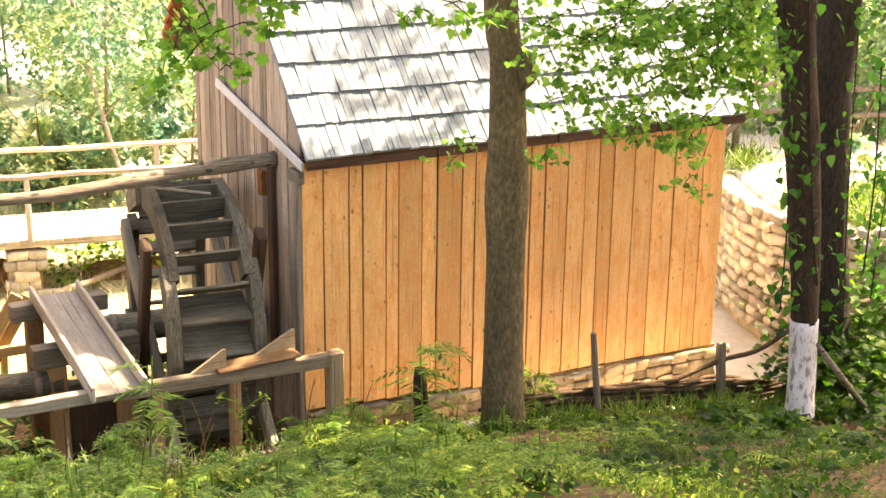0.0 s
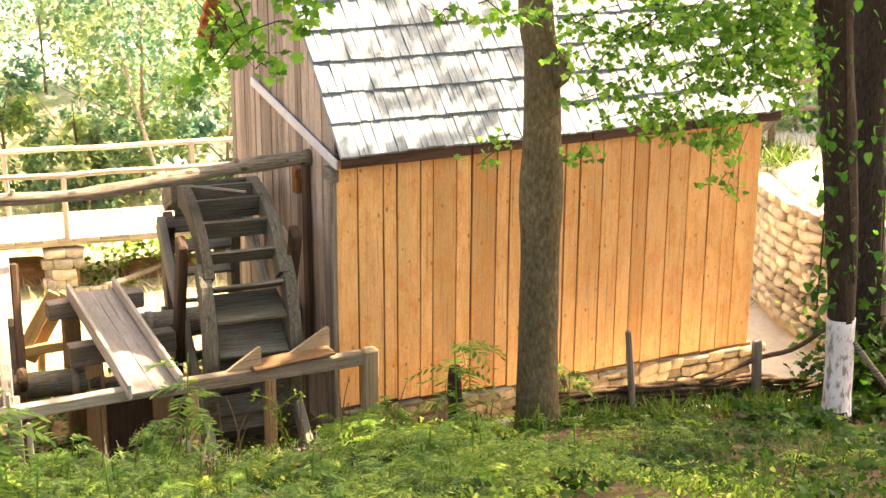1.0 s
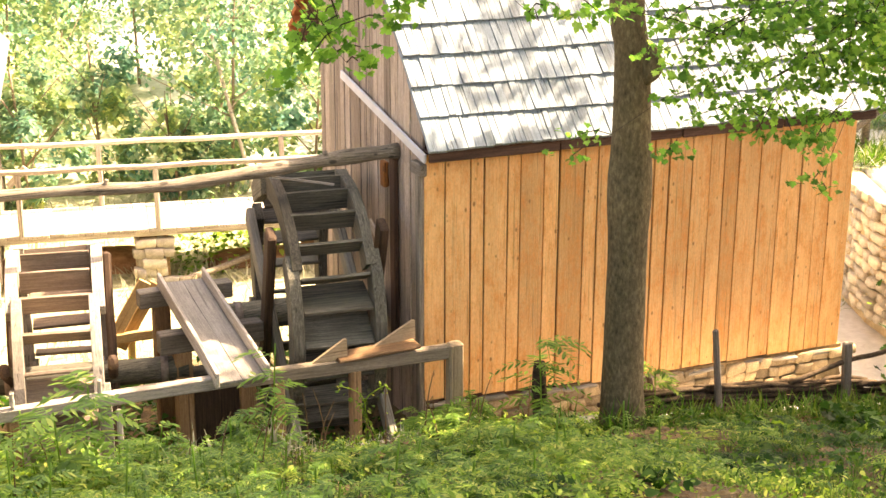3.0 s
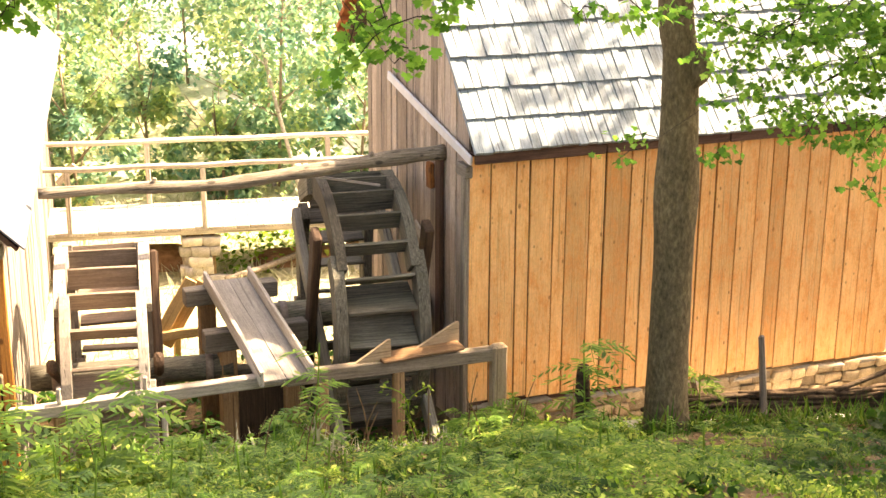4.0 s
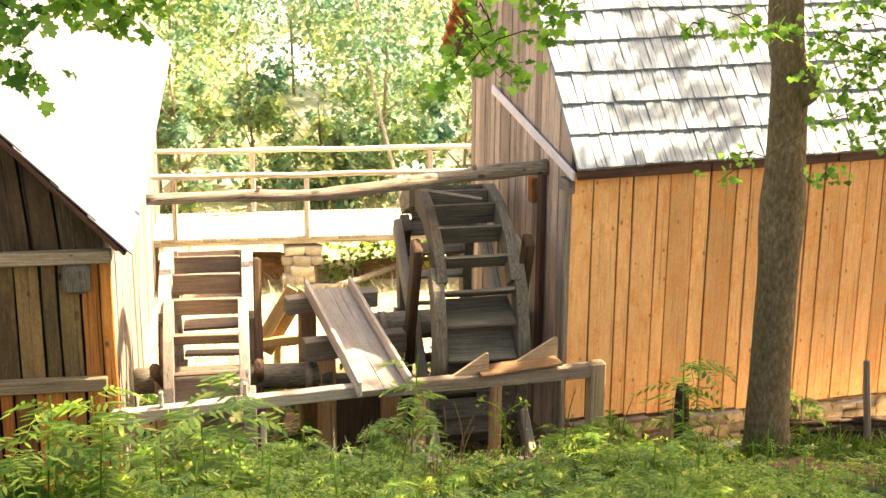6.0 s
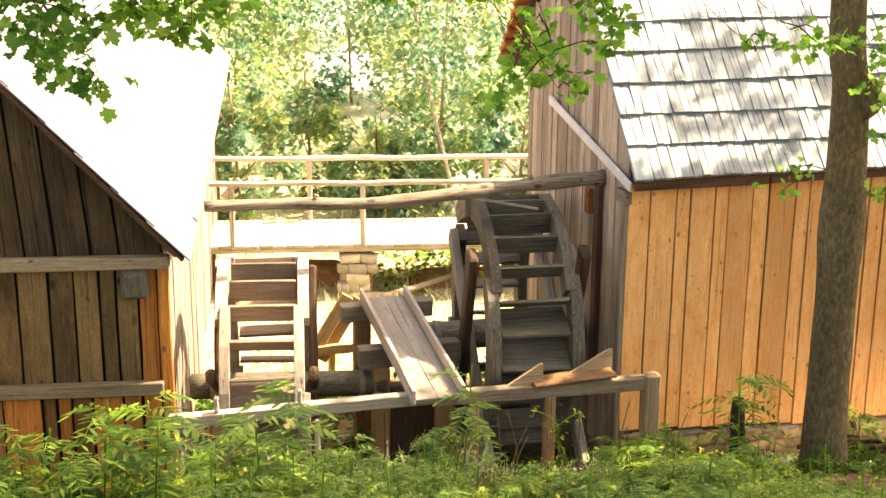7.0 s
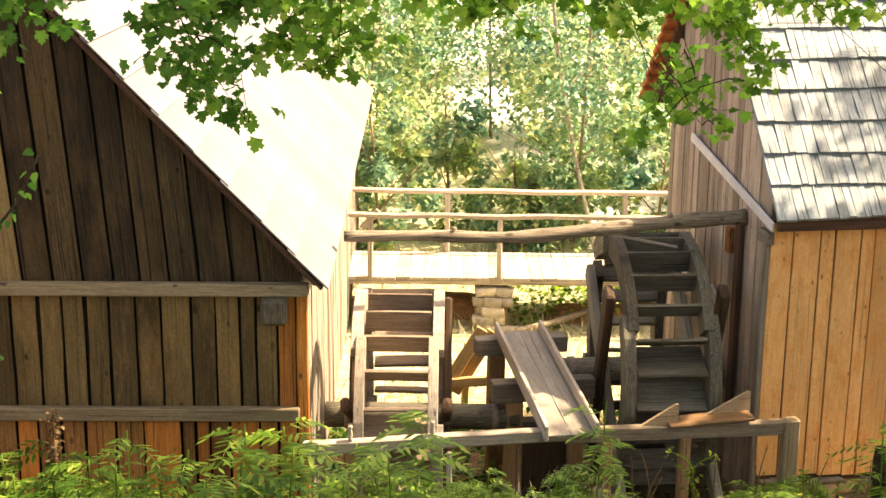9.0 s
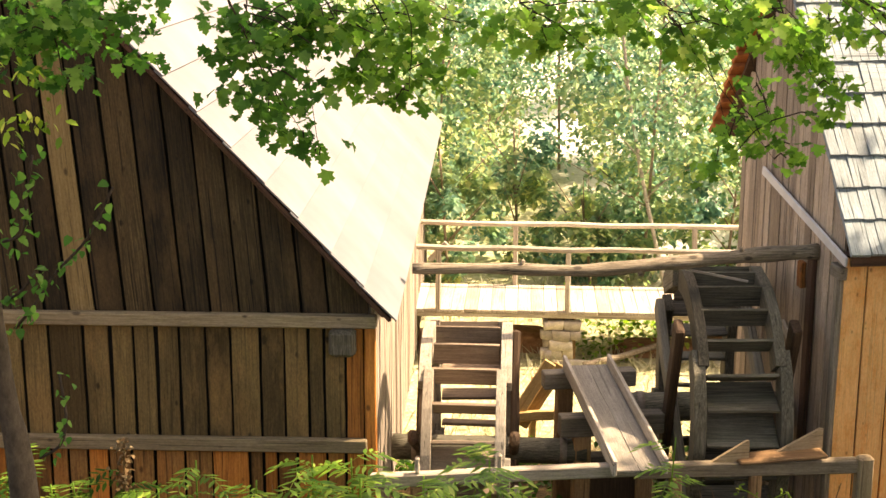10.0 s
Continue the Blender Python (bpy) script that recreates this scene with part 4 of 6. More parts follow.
# planks leaning behind the trestle
pile = thing("plank_stack", "leaning stack of fresh yellow planks behind the trestle", "planks", (-2.2, 3.35, -0.75))
for k, (xa, za, xb, zb) in enumerate(((-2.42, -0.12, -1.98, 0.48), (-2.30, -0.2, -1.84, 0.42), (-2.56, 0.12, -2.42, 0.42))):
    beam("plank", (xa, 3.32 + 0.06 * k, za - 0.1), (xb, 3.34 + 0.06 * k, zb), 0.035, 0.15, YELLOW_WOOD if k < 2 else PALE_WOOD, pile, up=(1, 0, 0.7))
beam("plank", (-2.5, 3.30, -0.16), (-1.8, 3.30, -0.14), 0.05, 0.12, YELLOW_WOOD, pile)
beam("prop", (-2.15, 3.55, -0.8), (-2.12, 3.52, 0.25), 0.08, 0.08, YELLOW_WOOD, pile, up=(0, -1, 0))

fallen = thing("lying_pole", "thin grey pole lying in the meadow grass", "pole", (-0.8, 6.4, -0.7))
log("pole", between([(-0.85, 6.5, -0.62), (-0.1, 6.75, -0.56), (0.7, 7.1, -0.46)], 8), [0.045] * 8, LOG_WOOD, fallen, 8, 0.1)

mound = thing("earth_bank", "cut bank of reddish brown earth beside the bridge pier", "earth", (-1.9, 7.3, -0.75))
EARTH = mottled("red_brown_earth", [(0.3, (0.17, 0.085, 0.045)), (0.7, (0.34, 0.20, 0.12))], 9, 1.0, 0.9, 0.05)
for k, (x, y, w, d, h) in enumerate(((-1.5, 7.75, 1.1, 0.6, 0.62), (-2.6, 7.95, 0.9, 0.6, 0.5), (0.6, 7.2, 1.7, 0.5, 0.42), (1.9, 7.0, 1.5, 0.5, 0.5))):
    lump = new("clod", STONES[k].copy())
    lump.data.materials.clear()
    lump.data.materials.append(EARTH)
    adopt(lump, mound, pose(x, y, -0.72, 0, 0, -10) @ Matrix.Diagonal((w, d, h, 1)))

# ---- retaining wall, terrace fence ----
WALL_MORTAR = mottled("pale_wall_mortar", [(0.3, (0.40, 0.31, 0.19)), (0.7, (0.60, 0.49, 0.33))], 18, 0.95, 0.6)
keep = thing("retaining_wall", "curved dry stone retaining wall of tan field stones", "stone wall", (6.5, 0.6, -0.5))
line = between([(7.6, 3.2, 0), (6.95, 1.9, 0), (6.55, 0.7, 0), (6.75, -0.4, 0), (7.5, -1.1, 0)], 9)
for k, (a, b) in enumerate(zip(line, line[1:])):
    t0, t1 = 0.91 + 0.03 * k, 0.91 + 0.03 * (k + 1)
    seg = beam("core", (a.x + 0.21, a.y + 0.05, 0.11), (b.x + 0.21, b.y + 0.05, 0.11), 0.34, 1.55, WALL_MORTAR, keep, segs=1)
    stone_face(seg, (a.x, a.y), (b.x, b.y), (-0.55, -0.55), (t0, t1), 0.14, 0.25, 0.13, 60 + k, 0.02, WALL_STONES)
fence = thing("pole_fence", "weathered pole fence along the terrace path", "fence", (8.6, 3.6, 0.95))
fp = [(7.2, 4.1), (8.55, 3.75), (10.1, 3.35), (11.9, 2.9), (13.6, 2.5)]
for x, y in fp:
    z = ground_z(x, y)
    log("post", [(x, y, z - 0.1), (x, y, z + 0.95)], [0.06, 0.055], LOG_WOOD, fence, 8, 0.08)
for h in (0.5, 0.9):
    log("rail", between([(x, y - 0.07, ground_z(x, y) + h) for x, y in fp], 16), [0.045] * 16, LOG_WOOD, fence, 8, 0.1)

# ---- wattle fence and stakes ----
wattle = thing("wattle_fence", "low woven fence of dark branches between split stakes", "wattle fence", (3.4, -0.9, -0.3))
rnd_w = random.Random(12)
for k in range(30):
    x0, x1 = rnd_w.uniform(1.4, 3.0), rnd_w.uniform(4.2, 6.0)
    z = rnd_w.uniform(0.0, 0.30)
    pts = [(x0 + (x1 - x0) * i / 6, -0.9 + 0.06 * math.sin(i * 2.1 + k) + rnd_w.uniform(-0.04, 0.04), ground_z(x0 + (x1 - x0) * i / 6, -0.95) + 0.02 + z + rnd_w.uniform(-0.03, 0.03)) for i in range(7)]
    log("branch", between(pts, 16), [rnd_w.uniform(0.014, 0.03)] * 16, WATTLE, wattle, 6, 0.15)
log("branch", between([(3.7, -0.95, -0.10), (4.4, -1.0, 0.06), (4.9, -1.05, 0.12), (5.6, -1.1, 0.42), (6.3, -1.2, 0.5)], 16), [0.028] * 16, WATTLE, wattle, 7, 0.15)
beam("stake", (2.83, -1.0, -0.4), (2.70, -1.0, 0.66), 0.075, 0.06, OLD_WOOD, wattle, up=(0, -1, 0), taper=0.8, bevel=0.015)
beam("stake", (4.44, -1.0, -0.7), (4.38, -1.0, 0.27), 0.10, 0.07, OLD_WOOD, wattle, up=(0, -1, 0), bevel=0.012)
beam("stake", (2.30, -0.75, -0.4), (2.14, -0.7, 0.16), 0.05, 0.05, WATTLE, wattle, up=(0, -1, 0), bevel=0.012)
stump = thing("short_post", "mossy dark split post standing before the boards", "post", (0.66, -1.2, 0.0))
log("post", between([(0.67, -1.2, -0.1), (0.65, -1.2, 0.3), (0.63, -1.2, 0.72)], 7), [0.085, 0.08, 0.075, 0.07, 0.07, 0.065, 0.05], WATTLE, stump, 10, 0.25)
prop = thing("leaning_pole", "peeled grey pole leaning against the whitewashed trunk", "pole", (4.9, -2.6, 0))
log("pole", [(3.98, -2.75, 0.91), (4.72, -2.77, 0.09)], [0.028, 0.034], LOG_WOOD, prop, 9, 0.08)

# ---- trees ----


def trunk_radii(n, low, high, flare=0.35):
    return [high + (low - high) * (1 - k / (n - 1)) + low * flare * math.exp(-k * 9 / n) for k in range(n)]


def cluster(name, parent, centre, rx, rz, n, size, seed, shape=None, material=None, droop=0.75):
    """A spray of leaves on thin twigs."""
    rnd = np.random.RandomState(seed)
    c = np.array(centre)
    twigs = max(2, n // 9)
    tips = c + np.clip(rnd.normal(size=(twigs, 3)), -1.9, 1.9) * np.array([rx * 0.62, rx * 0.6, rz * 0.62])
    n = int(n * 2.3)
    k = rnd.randint(0, twigs, n)
    places = tips[k] + np.clip(rnd.normal(size=(n, 3)), -1.8, 1.8) * np.array([0.09, 0.08, 0.04])
    v, f = leaves(places, rnd.uniform(0.6, 1.15, n) * size, shape or MAPLE, droop, seed + 1)
    ob = raw(name, v, f, material or LIT_LEAF, parent)
    ob["kind"] = "stuff"
    return ob, tips


def branch_to(parent, root, centre, tips, r, seed):
    root, c = Vector(root), Vector(centre)
    rb = random.Random(seed)
    mid = (root + c) / 2 + Vector((rb.uniform(-0.25, 0.25), rb.uniform(-0.2, 0.2), rb.uniform(0.1, 0.35)))
    ob = log("branch", between([root, mid, c], 12), [r * (1 - 0.065 * k) for k in range(12)], DARK_BARK, parent, 6, 0.12, seed=seed)
    verts, faces = [], []
    for j, tip in enumerate(tips[:14]):
        tip = Vector(tip)
        a = c + (mid - c) * (j % 5) * 0.08
        b = (a + tip) / 2 + Vector((0, 0, 0.03))
        for p, q in ((a, b), (b, tip)):
            k0 = len(verts)
            d = (q - p).normalized()
            s = d.cross(Vector((0.2, 0.3, 0.93))).normalized() * 0.0045
            t = d.cross(s)
            verts += [p + s, p - s * 0.5 + t, p - s * 0.5 - t, q + s * 0.7, q - s * 0.4 + t * 0.7, q - s * 0.4 - t * 0.7]
            faces += [(k0, k0 + 1, k0 + 4, k0 + 3), (k0 + 1, k0 + 2, k0 + 5, k0 + 4), (k0 + 2, k0, k0 + 3, k0 + 5)]
    raw("twig_spray", verts, faces, DARK_BARK, parent)["kind"] = "stuff"
    return ob


# Leaves above the view, placed to shade what lies below.
def crown(parent, centre, spread, n, clumps, size, seed):
    rnd = np.random.RandomState(seed)
    places = blob(rnd, centre, spread, n, clumps)
    places = places[places[:, 2] > 5.7]
    v, f = leaves(places, rnd.uniform(0.7, 1.2, len(places)) * size, MAPLE, 0.5, seed)
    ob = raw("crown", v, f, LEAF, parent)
    ob["kind"] = "stuff"
    return ob


# tall tree before the boards
ash = thing("maple_tree", "maple with a smooth brown trunk before the boarded wall", "tree", (1.37, -1.5, 0.0), group="maples on the bank")
tp = between([(1.40, -1.5, -0.25), (1.345, -1.5, 0.45), (1.335, -1.5, 1.2), (1.335, -1.5, 2.1), (1.32, -1.5, 3.0), (1.30, -1.5, 3.55), (1.22, -1.5, 4.1), (1.15, -1.6, 6.0), (1.2, -1.8, 8.5)], 46)
tr = [0.195 + 0.12 * math.exp(-k * 0.42) + 0.03 * math.exp(-((k - 18.5) / 2.2) ** 2) - 0.0014 * k for k in range(46)]
log("trunk", tp, tr, BARK, ash, 20, 0.05, "brown-grey bark with a healed knot", 3)
log("knot", between([(1.35, -1.62, 3.30), (1.40, -1.64, 3.42), (1.41, -1.64, 3.54), (1.36, -1.62, 3.66)], 9), [0.03, 0.06, 0.085, 0.095, 0.10, 0.095, 0.085, 0.06, 0.03], BARK, ash, 12, 0.25, "healed branch knot", 6)
# unseen leaf masses, set where they shade the left bank
crown(ash, (3.2, -3.0, 8.3), (3.0, 1.9, 1.6), 1700, 30, 0.18, 31)
crown(ash, (1.5, -2.0, 8.3), (2.6, 1.1, 0.9), 1300, 28, 0.17, 38)

# whitewashed tree
lime = thing("maple_tree", "slim dark tree with a whitewashed foot on the grassy bank", "tree", (3.95, -2.65, 0.05), group="maples on the bank")
log("trunk", between([(3.915, -2.65, 1.10), (3.85, -2.65, 1.7), (3.73, -2.65, 2.57), (3.52, -2.65, 4.1), (3.4, -2.7, 7.5)], 26), [0.122 + 0.0026 * min(k, 15) - 0.003 * max(0, k - 15) for k in range(26)], BROWN_BARK, lime, 16, 0.12, "dark furrowed bark", 9)
log("stem", between([(3.62, -2.62, 3.05), (3.50, -2.62, 3.35), (3.42, -2.60, 3.75), (3.36, -2.58, 4.2), (3.1, -2.5, 6.5)], 16), [0.06 - 0.001 * k for k in range(16)], BROWN_BARK, lime, 12, 0.12, "slimmer second stem")
log("root_flare", between([(3.99, -2.65, -0.35), (3.972, -2.65, -0.1), (3.945, -2.65, 0.22)], 8), [0.30, 0.24, 0.20, 0.18, 0.165, 0.157, 0.153, 0.149], DARK_BARK, lime, 16, 0.15, "dark bare foot below the lime wash", 4)
log("whitewash", between([(3.955, -2.65, 0.17), (3.945, -2.65, 0.4), (3.915, -2.65, 1.12)], 10), [0.152, 0.146, 0.138, 0.133, 0.131, 0.13, 0.129, 0.128, 0.128, 0.127], WHITEWASH, lime, 18, 0.10, "flaking white lime wash", 9)
# out of view, spread toward the sun to shade the right bank
crown(lime, (6.0, -4.9, 7.6), (3.6, 2.6, 1.7), 4700, 56, 0.19, 32)
RIGHT_SPRAYS = [
    ((1.01, -3.16, 3.94), 0.47, 0.26, 130), ((1.49, -3.52, 3.77), 0.52, 0.30, 230), ((1.75, -3.72, 4.04), 0.34, 0.26, 150), ((0.86, -3.05, 3.44), 0.22, 0.15, 30),
    ((1.27, -3.35, 3.35), 0.39, 0.11, 55), ((1.64, -3.64, 3.22), 0.26, 0.15, 44), ((1.64, -3.64, 2.85), 0.11, 0.08, 9), ((0.27, -2.67, 3.08), 0.17, 0.06, 11),
    ((0.74, -2.97, 3.06), 0.15, 0.07, 10), ((0.70, -2.94, 4.08), 0.19, 0.17, 34), ((1.92, -3.88, 3.63), 0.09, 0.30, 36),
    ((1.35, -3.40, 4.15), 0.45, 0.12, 90), ((1.90, -3.85, 4.22), 0.18, 0.18, 60),
]
for k, (c, rx, rz, n) in enumerate(RIGHT_SPRAYS):
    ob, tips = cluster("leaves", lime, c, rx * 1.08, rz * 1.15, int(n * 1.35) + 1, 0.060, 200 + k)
    branch_to(lime, (3.3, -3.6, 4.6) if k % 2 else (2.6, -3.6, 4.7), c, tips, 0.011 if n > 60 else 0.005, k)

log("limb", between([(3.50, -2.5, 4.02), (2.68, -2.82, 3.87), (1.84, -3.16, 3.72), (1.3, -3.35, 3.6)], 14), [0.026 - 0.0015 * k for k in range(14)], DARK_BARK, lime, 7, 0.15)
log("limb", between([(3.52, -2.6, 4.1), (2.6, -3.3, 4.25), (1.6, -3.7, 4.15)], 12), [0.022 - 0.0014 * k for k in range(12)], DARK_BARK, lime, 7, 0.15)

# dark ivy-grown tree behind it
elm = thing("ivy_tree", "thick dark tree trunk overgrown with climbing ivy", "tree", (5.97, -1.2, -0.4), group="maples on the bank")
log("trunk", between([(5.80, -1.2, -0.6), (5.70, -1.2, 0.1), (5.45, -1.2, 2.06), (5.41, -1.2, 3.85), (5.4, -1.3, 8.0)], 26), [0.46, 0.38, 0.31, 0.275] + [0.262 - 0.002 * k for k in range(22)], DARK_BARK, elm, 18, 0.14, "dark lichen-flecked bark", 13)
# unseen leaf masses added to shade bank and trough and dapple the roof
crown(elm, (9.0, -4.6, 7.9), (4.4, 2.9, 1.7), 7300, 76, 0.2, 33)
crown(elm, (9.3, -1.5, 8.2), (2.4, 0.8, 0.8), 1900, 34, 0.18, 39)
crown(elm, (4.6, -1.0, 7.3), (1.9, 0.75, 1.2), 1200, 26, 0.17, 36)
crown(elm, (5.9, 0.25, 9.6), (1.9, 0.9, 0.7), 240, 13, 0.14, 35)


def ivy(parent, path, spread, n, seed, size=0.085):
    rnd = np.random.RandomState(seed)
    pts = np.array([tuple(p) for p in between(path, 40)])
    k = rnd.randint(0, 40, n)
    v, f = leaves(pts[k] + rnd.normal(size=(n, 3)) * spread, rnd.uniform(0.6, 1.2, n) * size, HEART, 0.9, seed)
    raw("ivy_leaves", v, f, LEAF, parent)["kind"] = "stuff"
    log("ivy_stem", [tuple(p) for p in pts[::3]], [0.008] * len(pts[::3]), DARK_BARK, parent, 5, 0.1)


ivy(elm, [(5.62, -1.5, 0.3), (5.52, -1.5, 1.6), (5.45, -1.5, 3.0), (5.4, -1.5, 4.0)], np.array([0.16, 0.05, 0.1]), 90, 41, 0.095)
ivy(elm, [(6.0, -1.6, 2.3), (5.92, -1.6, 1.5), (5.88, -1.6, 0.7)], np.array([0.15, 0.08, 0.1]), 75, 49, 0.11)
ivy(lime, [(3.88, -2.80, 1.5), (3.66, -2.82, 2.6), (3.46, -2.82, 4.1)], np.array([0.10, 0.04, 0.1]), 30, 42, 0.09)
ivy(lime, [(3.50, -2.75, 1.3), (3.45, -2.8, 2.2), (3.35, -2.8, 3.2), (3.2, -2.8, 4.0)], np.array([0.09, 0.06, 0.1]), 110, 43, 0.10)
ivy(lime, [(3.32, -3.86, 2.0), (3.33, -3.87, 2.8), (3.30, -3.85, 3.7)], np.array([0.10, 0.06, 0.1]), 45, 44, 0.085)

# slim tree by the barn, with the sprays that hang before the mill
slim = thing("maple_tree", "slim leaning maple whose leafy sprays hang over the bank", "tree", (-6.45, -4.5, 1.3), group="maples on the bank")
log("trunk", between([(-6.46, -4.5, 2.13), (-6.47, -4.5, 2.48), (-6.49, -4.5, 2.75), (-6.52, -4.5, 2.94), (-6.55, -4.5, 3.36), (-6.55, -4.5, 3.62), (-6.56, -4.5, 4.03), (-6.57, -4.5, 4.46), (-6.9, -4.7, 5.5), (-6.8, -4.9, 8.0)], 30), [0.085 - 0.0026 * min(k, 14) - 0.0005 * k for k in range(30)], GREY_BARK, slim, 14, 0.1, "", 17)
# unseen leaves, the second mass far off this trunk to shade the bank
crown(slim, (-5.2, -6.4, 8.2), (3.2, 2.2, 1.6), 1700, 30, 0.17, 34)
crown(slim, (-0.6, -4.2, 8.4), (2.6, 1.5, 1.0), 1700, 30, 0.17, 37)
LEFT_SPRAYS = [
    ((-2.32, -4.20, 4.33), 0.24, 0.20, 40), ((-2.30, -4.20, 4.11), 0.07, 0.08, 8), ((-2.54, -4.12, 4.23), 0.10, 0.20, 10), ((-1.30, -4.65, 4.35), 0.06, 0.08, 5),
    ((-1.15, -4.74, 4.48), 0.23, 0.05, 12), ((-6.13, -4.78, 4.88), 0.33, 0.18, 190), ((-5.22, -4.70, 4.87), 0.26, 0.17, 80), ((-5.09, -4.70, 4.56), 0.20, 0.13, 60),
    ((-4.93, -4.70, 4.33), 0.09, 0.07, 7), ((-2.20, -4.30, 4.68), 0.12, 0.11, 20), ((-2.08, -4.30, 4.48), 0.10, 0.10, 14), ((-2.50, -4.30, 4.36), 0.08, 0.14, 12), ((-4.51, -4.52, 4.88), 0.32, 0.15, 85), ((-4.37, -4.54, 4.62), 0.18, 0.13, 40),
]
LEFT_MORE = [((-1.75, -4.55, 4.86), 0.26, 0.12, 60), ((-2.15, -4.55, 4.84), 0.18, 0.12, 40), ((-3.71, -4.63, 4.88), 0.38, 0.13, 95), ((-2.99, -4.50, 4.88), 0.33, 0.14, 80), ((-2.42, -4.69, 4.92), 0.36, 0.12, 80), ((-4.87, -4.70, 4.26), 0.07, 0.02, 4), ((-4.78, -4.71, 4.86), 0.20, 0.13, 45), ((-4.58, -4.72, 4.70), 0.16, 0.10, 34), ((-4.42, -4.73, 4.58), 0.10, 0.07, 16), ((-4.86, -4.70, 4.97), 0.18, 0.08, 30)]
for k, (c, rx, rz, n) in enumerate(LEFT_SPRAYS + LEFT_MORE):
    # light is put into the colour: darker sprays before the barn, lit copies elsewhere
    ob, tips = cluster("leaves", slim, c, rx, rz, int(n * (1.35 if k < 12 else 1.0)), 0.069, 300 + k, material=LEAF if k < 12 and c[0] < -4.0 else LIT_LEAF)
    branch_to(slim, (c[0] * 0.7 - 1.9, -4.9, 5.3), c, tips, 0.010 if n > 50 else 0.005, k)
ob, tips = cluster("leaves", slim, (-6.24, -5.30, 4.55), 0.06, 0.26, 30, 0.065, 330, OVAL, HERB)
ivy(slim, [(-5.894, -4.745, 4.124), (-6.028, -4.762, 3.873), (-6.185, -4.785, 3.709), (-6.301, -4.804, 3.543), (-6.42, -4.7, 3.40)], np.array([0.025, 0.03, 0.03]), 46, 45, 0.05)
ivy(slim, [(-6.20, -4.79, 3.18), (-6.18, -4.79, 2.95), (-6.22, -4.79, 2.80), (-6.34, -4.7, 2.70)], np.array([0.02, 0.02, 0.025]), 22, 46, 0.045)
ivy(slim, [(-6.26, -4.81, 4.30), (-6.30, -4.81, 4.10), (-6.33, -4.82, 3.92), (-6.45, -4.7, 3.85)], np.array([0.04, 0.03, 0.04]), 40, 47, 0.055)
ivy(slim, [(-6.28, -4.81, 3.72), (-6.36, -4.81, 3.62), (-6.45, -4.7, 3.55)], np.array([0.03, 0.03, 0.03]), 20, 48, 0.05)

# ---- trees behind the footbridge ----


def far_tree(name, x, y, high, spread, seed, n, pale=False):
    rnd = np.random.RandomState(seed)
    z = ground_z(x, y)
    tree = thing(name, "pale slender tree among sunlit foliage" if pale else "dense sunlit green tree behind the footbridge", "tree", (x, y, z), group="trees behind the bridge")
    lean = rnd.uniform(-0.4, 0.4)
    log("trunk", between([(x, y, z - 0.2), (x + lean * 0.4, y, z + high * 0.4), (x + lean, y, z + high)], 9), trunk_radii(9, 0.032 if not pale else 0.045, 0.015, 0.2), PALE_WOOD if pale else SIDE_WOOD, tree, 8, 0.1, "", seed)
    for k in range(6):
        a, h = rnd.uniform(0, 6.28), rnd.uniform(0.2, 0.8) * high
        tip = (x + math.cos(a) * spread * 0.8, y + math.sin(a) * spread * 0.8, z + h + 0.8)
        log("limb", between([(x + lean * h / high, y, z + h), tip], 5), [0.016, 0.014, 0.011, 0.009, 0.006], SIDE_WOOD, tree, 5, 0.1)
    p = blob(rnd, (x, y, z + high * 0.5), (spread, spread * 0.8, high * 0.55), n, max(14, n // 60), 0.095)
    p = p[p[:, 2] > z]
    v, f = leaves(p, rnd.uniform(0.55, 1.35, len(p)) * 0.135, DIAMOND, 0.5, seed)
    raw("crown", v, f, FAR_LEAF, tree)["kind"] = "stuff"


rnd_f = random.Random(77)
for k in range(17):
    x = -9 + k * 1.75 + rnd_f.uniform(-0.5, 0.5)
    far_tree("broadleaf_tree", x, 11.5 + (k % 3) * 2.4 + rnd_f.uniform(-0.6, 0.6), rnd_f.uniform(5, 8), rnd_f.uniform(1.3, 2.2), 500 + k, 5200)
for k in range(16):
    far_tree("shrub", -6.5 + k * 1.15 + rnd_f.uniform(-0.4, 0.4), 10.2 + 1.5 * (k % 2) + rnd_f.uniform(-0.4, 0.6), rnd_f.uniform(1.4, 2.6), rnd_f.uniform(0.8, 1.3), 600 + k, 2300)
for k in range(12):
    far_tree("broadleaf_tree", -9 + k * 2.5 + rnd_f.uniform(-0.6, 0.6), 19.5 + rnd_f.uniform(-1.2, 1.2), rnd_f.uniform(7, 9), rnd_f.uniform(2.2, 2.9), 700 + k, 5600)
for k in range(13):
    far_tree("broadleaf_tree", -12 + k * 3.0 + rnd_f.uniform(-0.6, 0.6), 27 + rnd_f.uniform(-1.2, 1.2), rnd_f.uniform(8, 10), rnd_f.uniform(2.6, 3.2), 740 + k, 5000)
birch = thing("birch_tree", "pale slender leaning trunk among sunlit foliage", "tree", (1.3, 10.2, -0.6), group="trees behind the bridge")
log("trunk", between([(1.40, 10.2, -0.7), (1.18, 10.2, 0.22), (1.015, 10.2, 0.87), (0.904, 10.2, 1.36), (0.80, 10.2, 1.85), (0.70, 10.2, 2.38), (0.627, 10.2, 2.8), (0.45, 10.2, 4.2), (0.2, 10.2, 6.0)], 30), [0.038 - 0.0006 * k for k in range(30)], PALE_WOOD, birch, 8, 0.12)
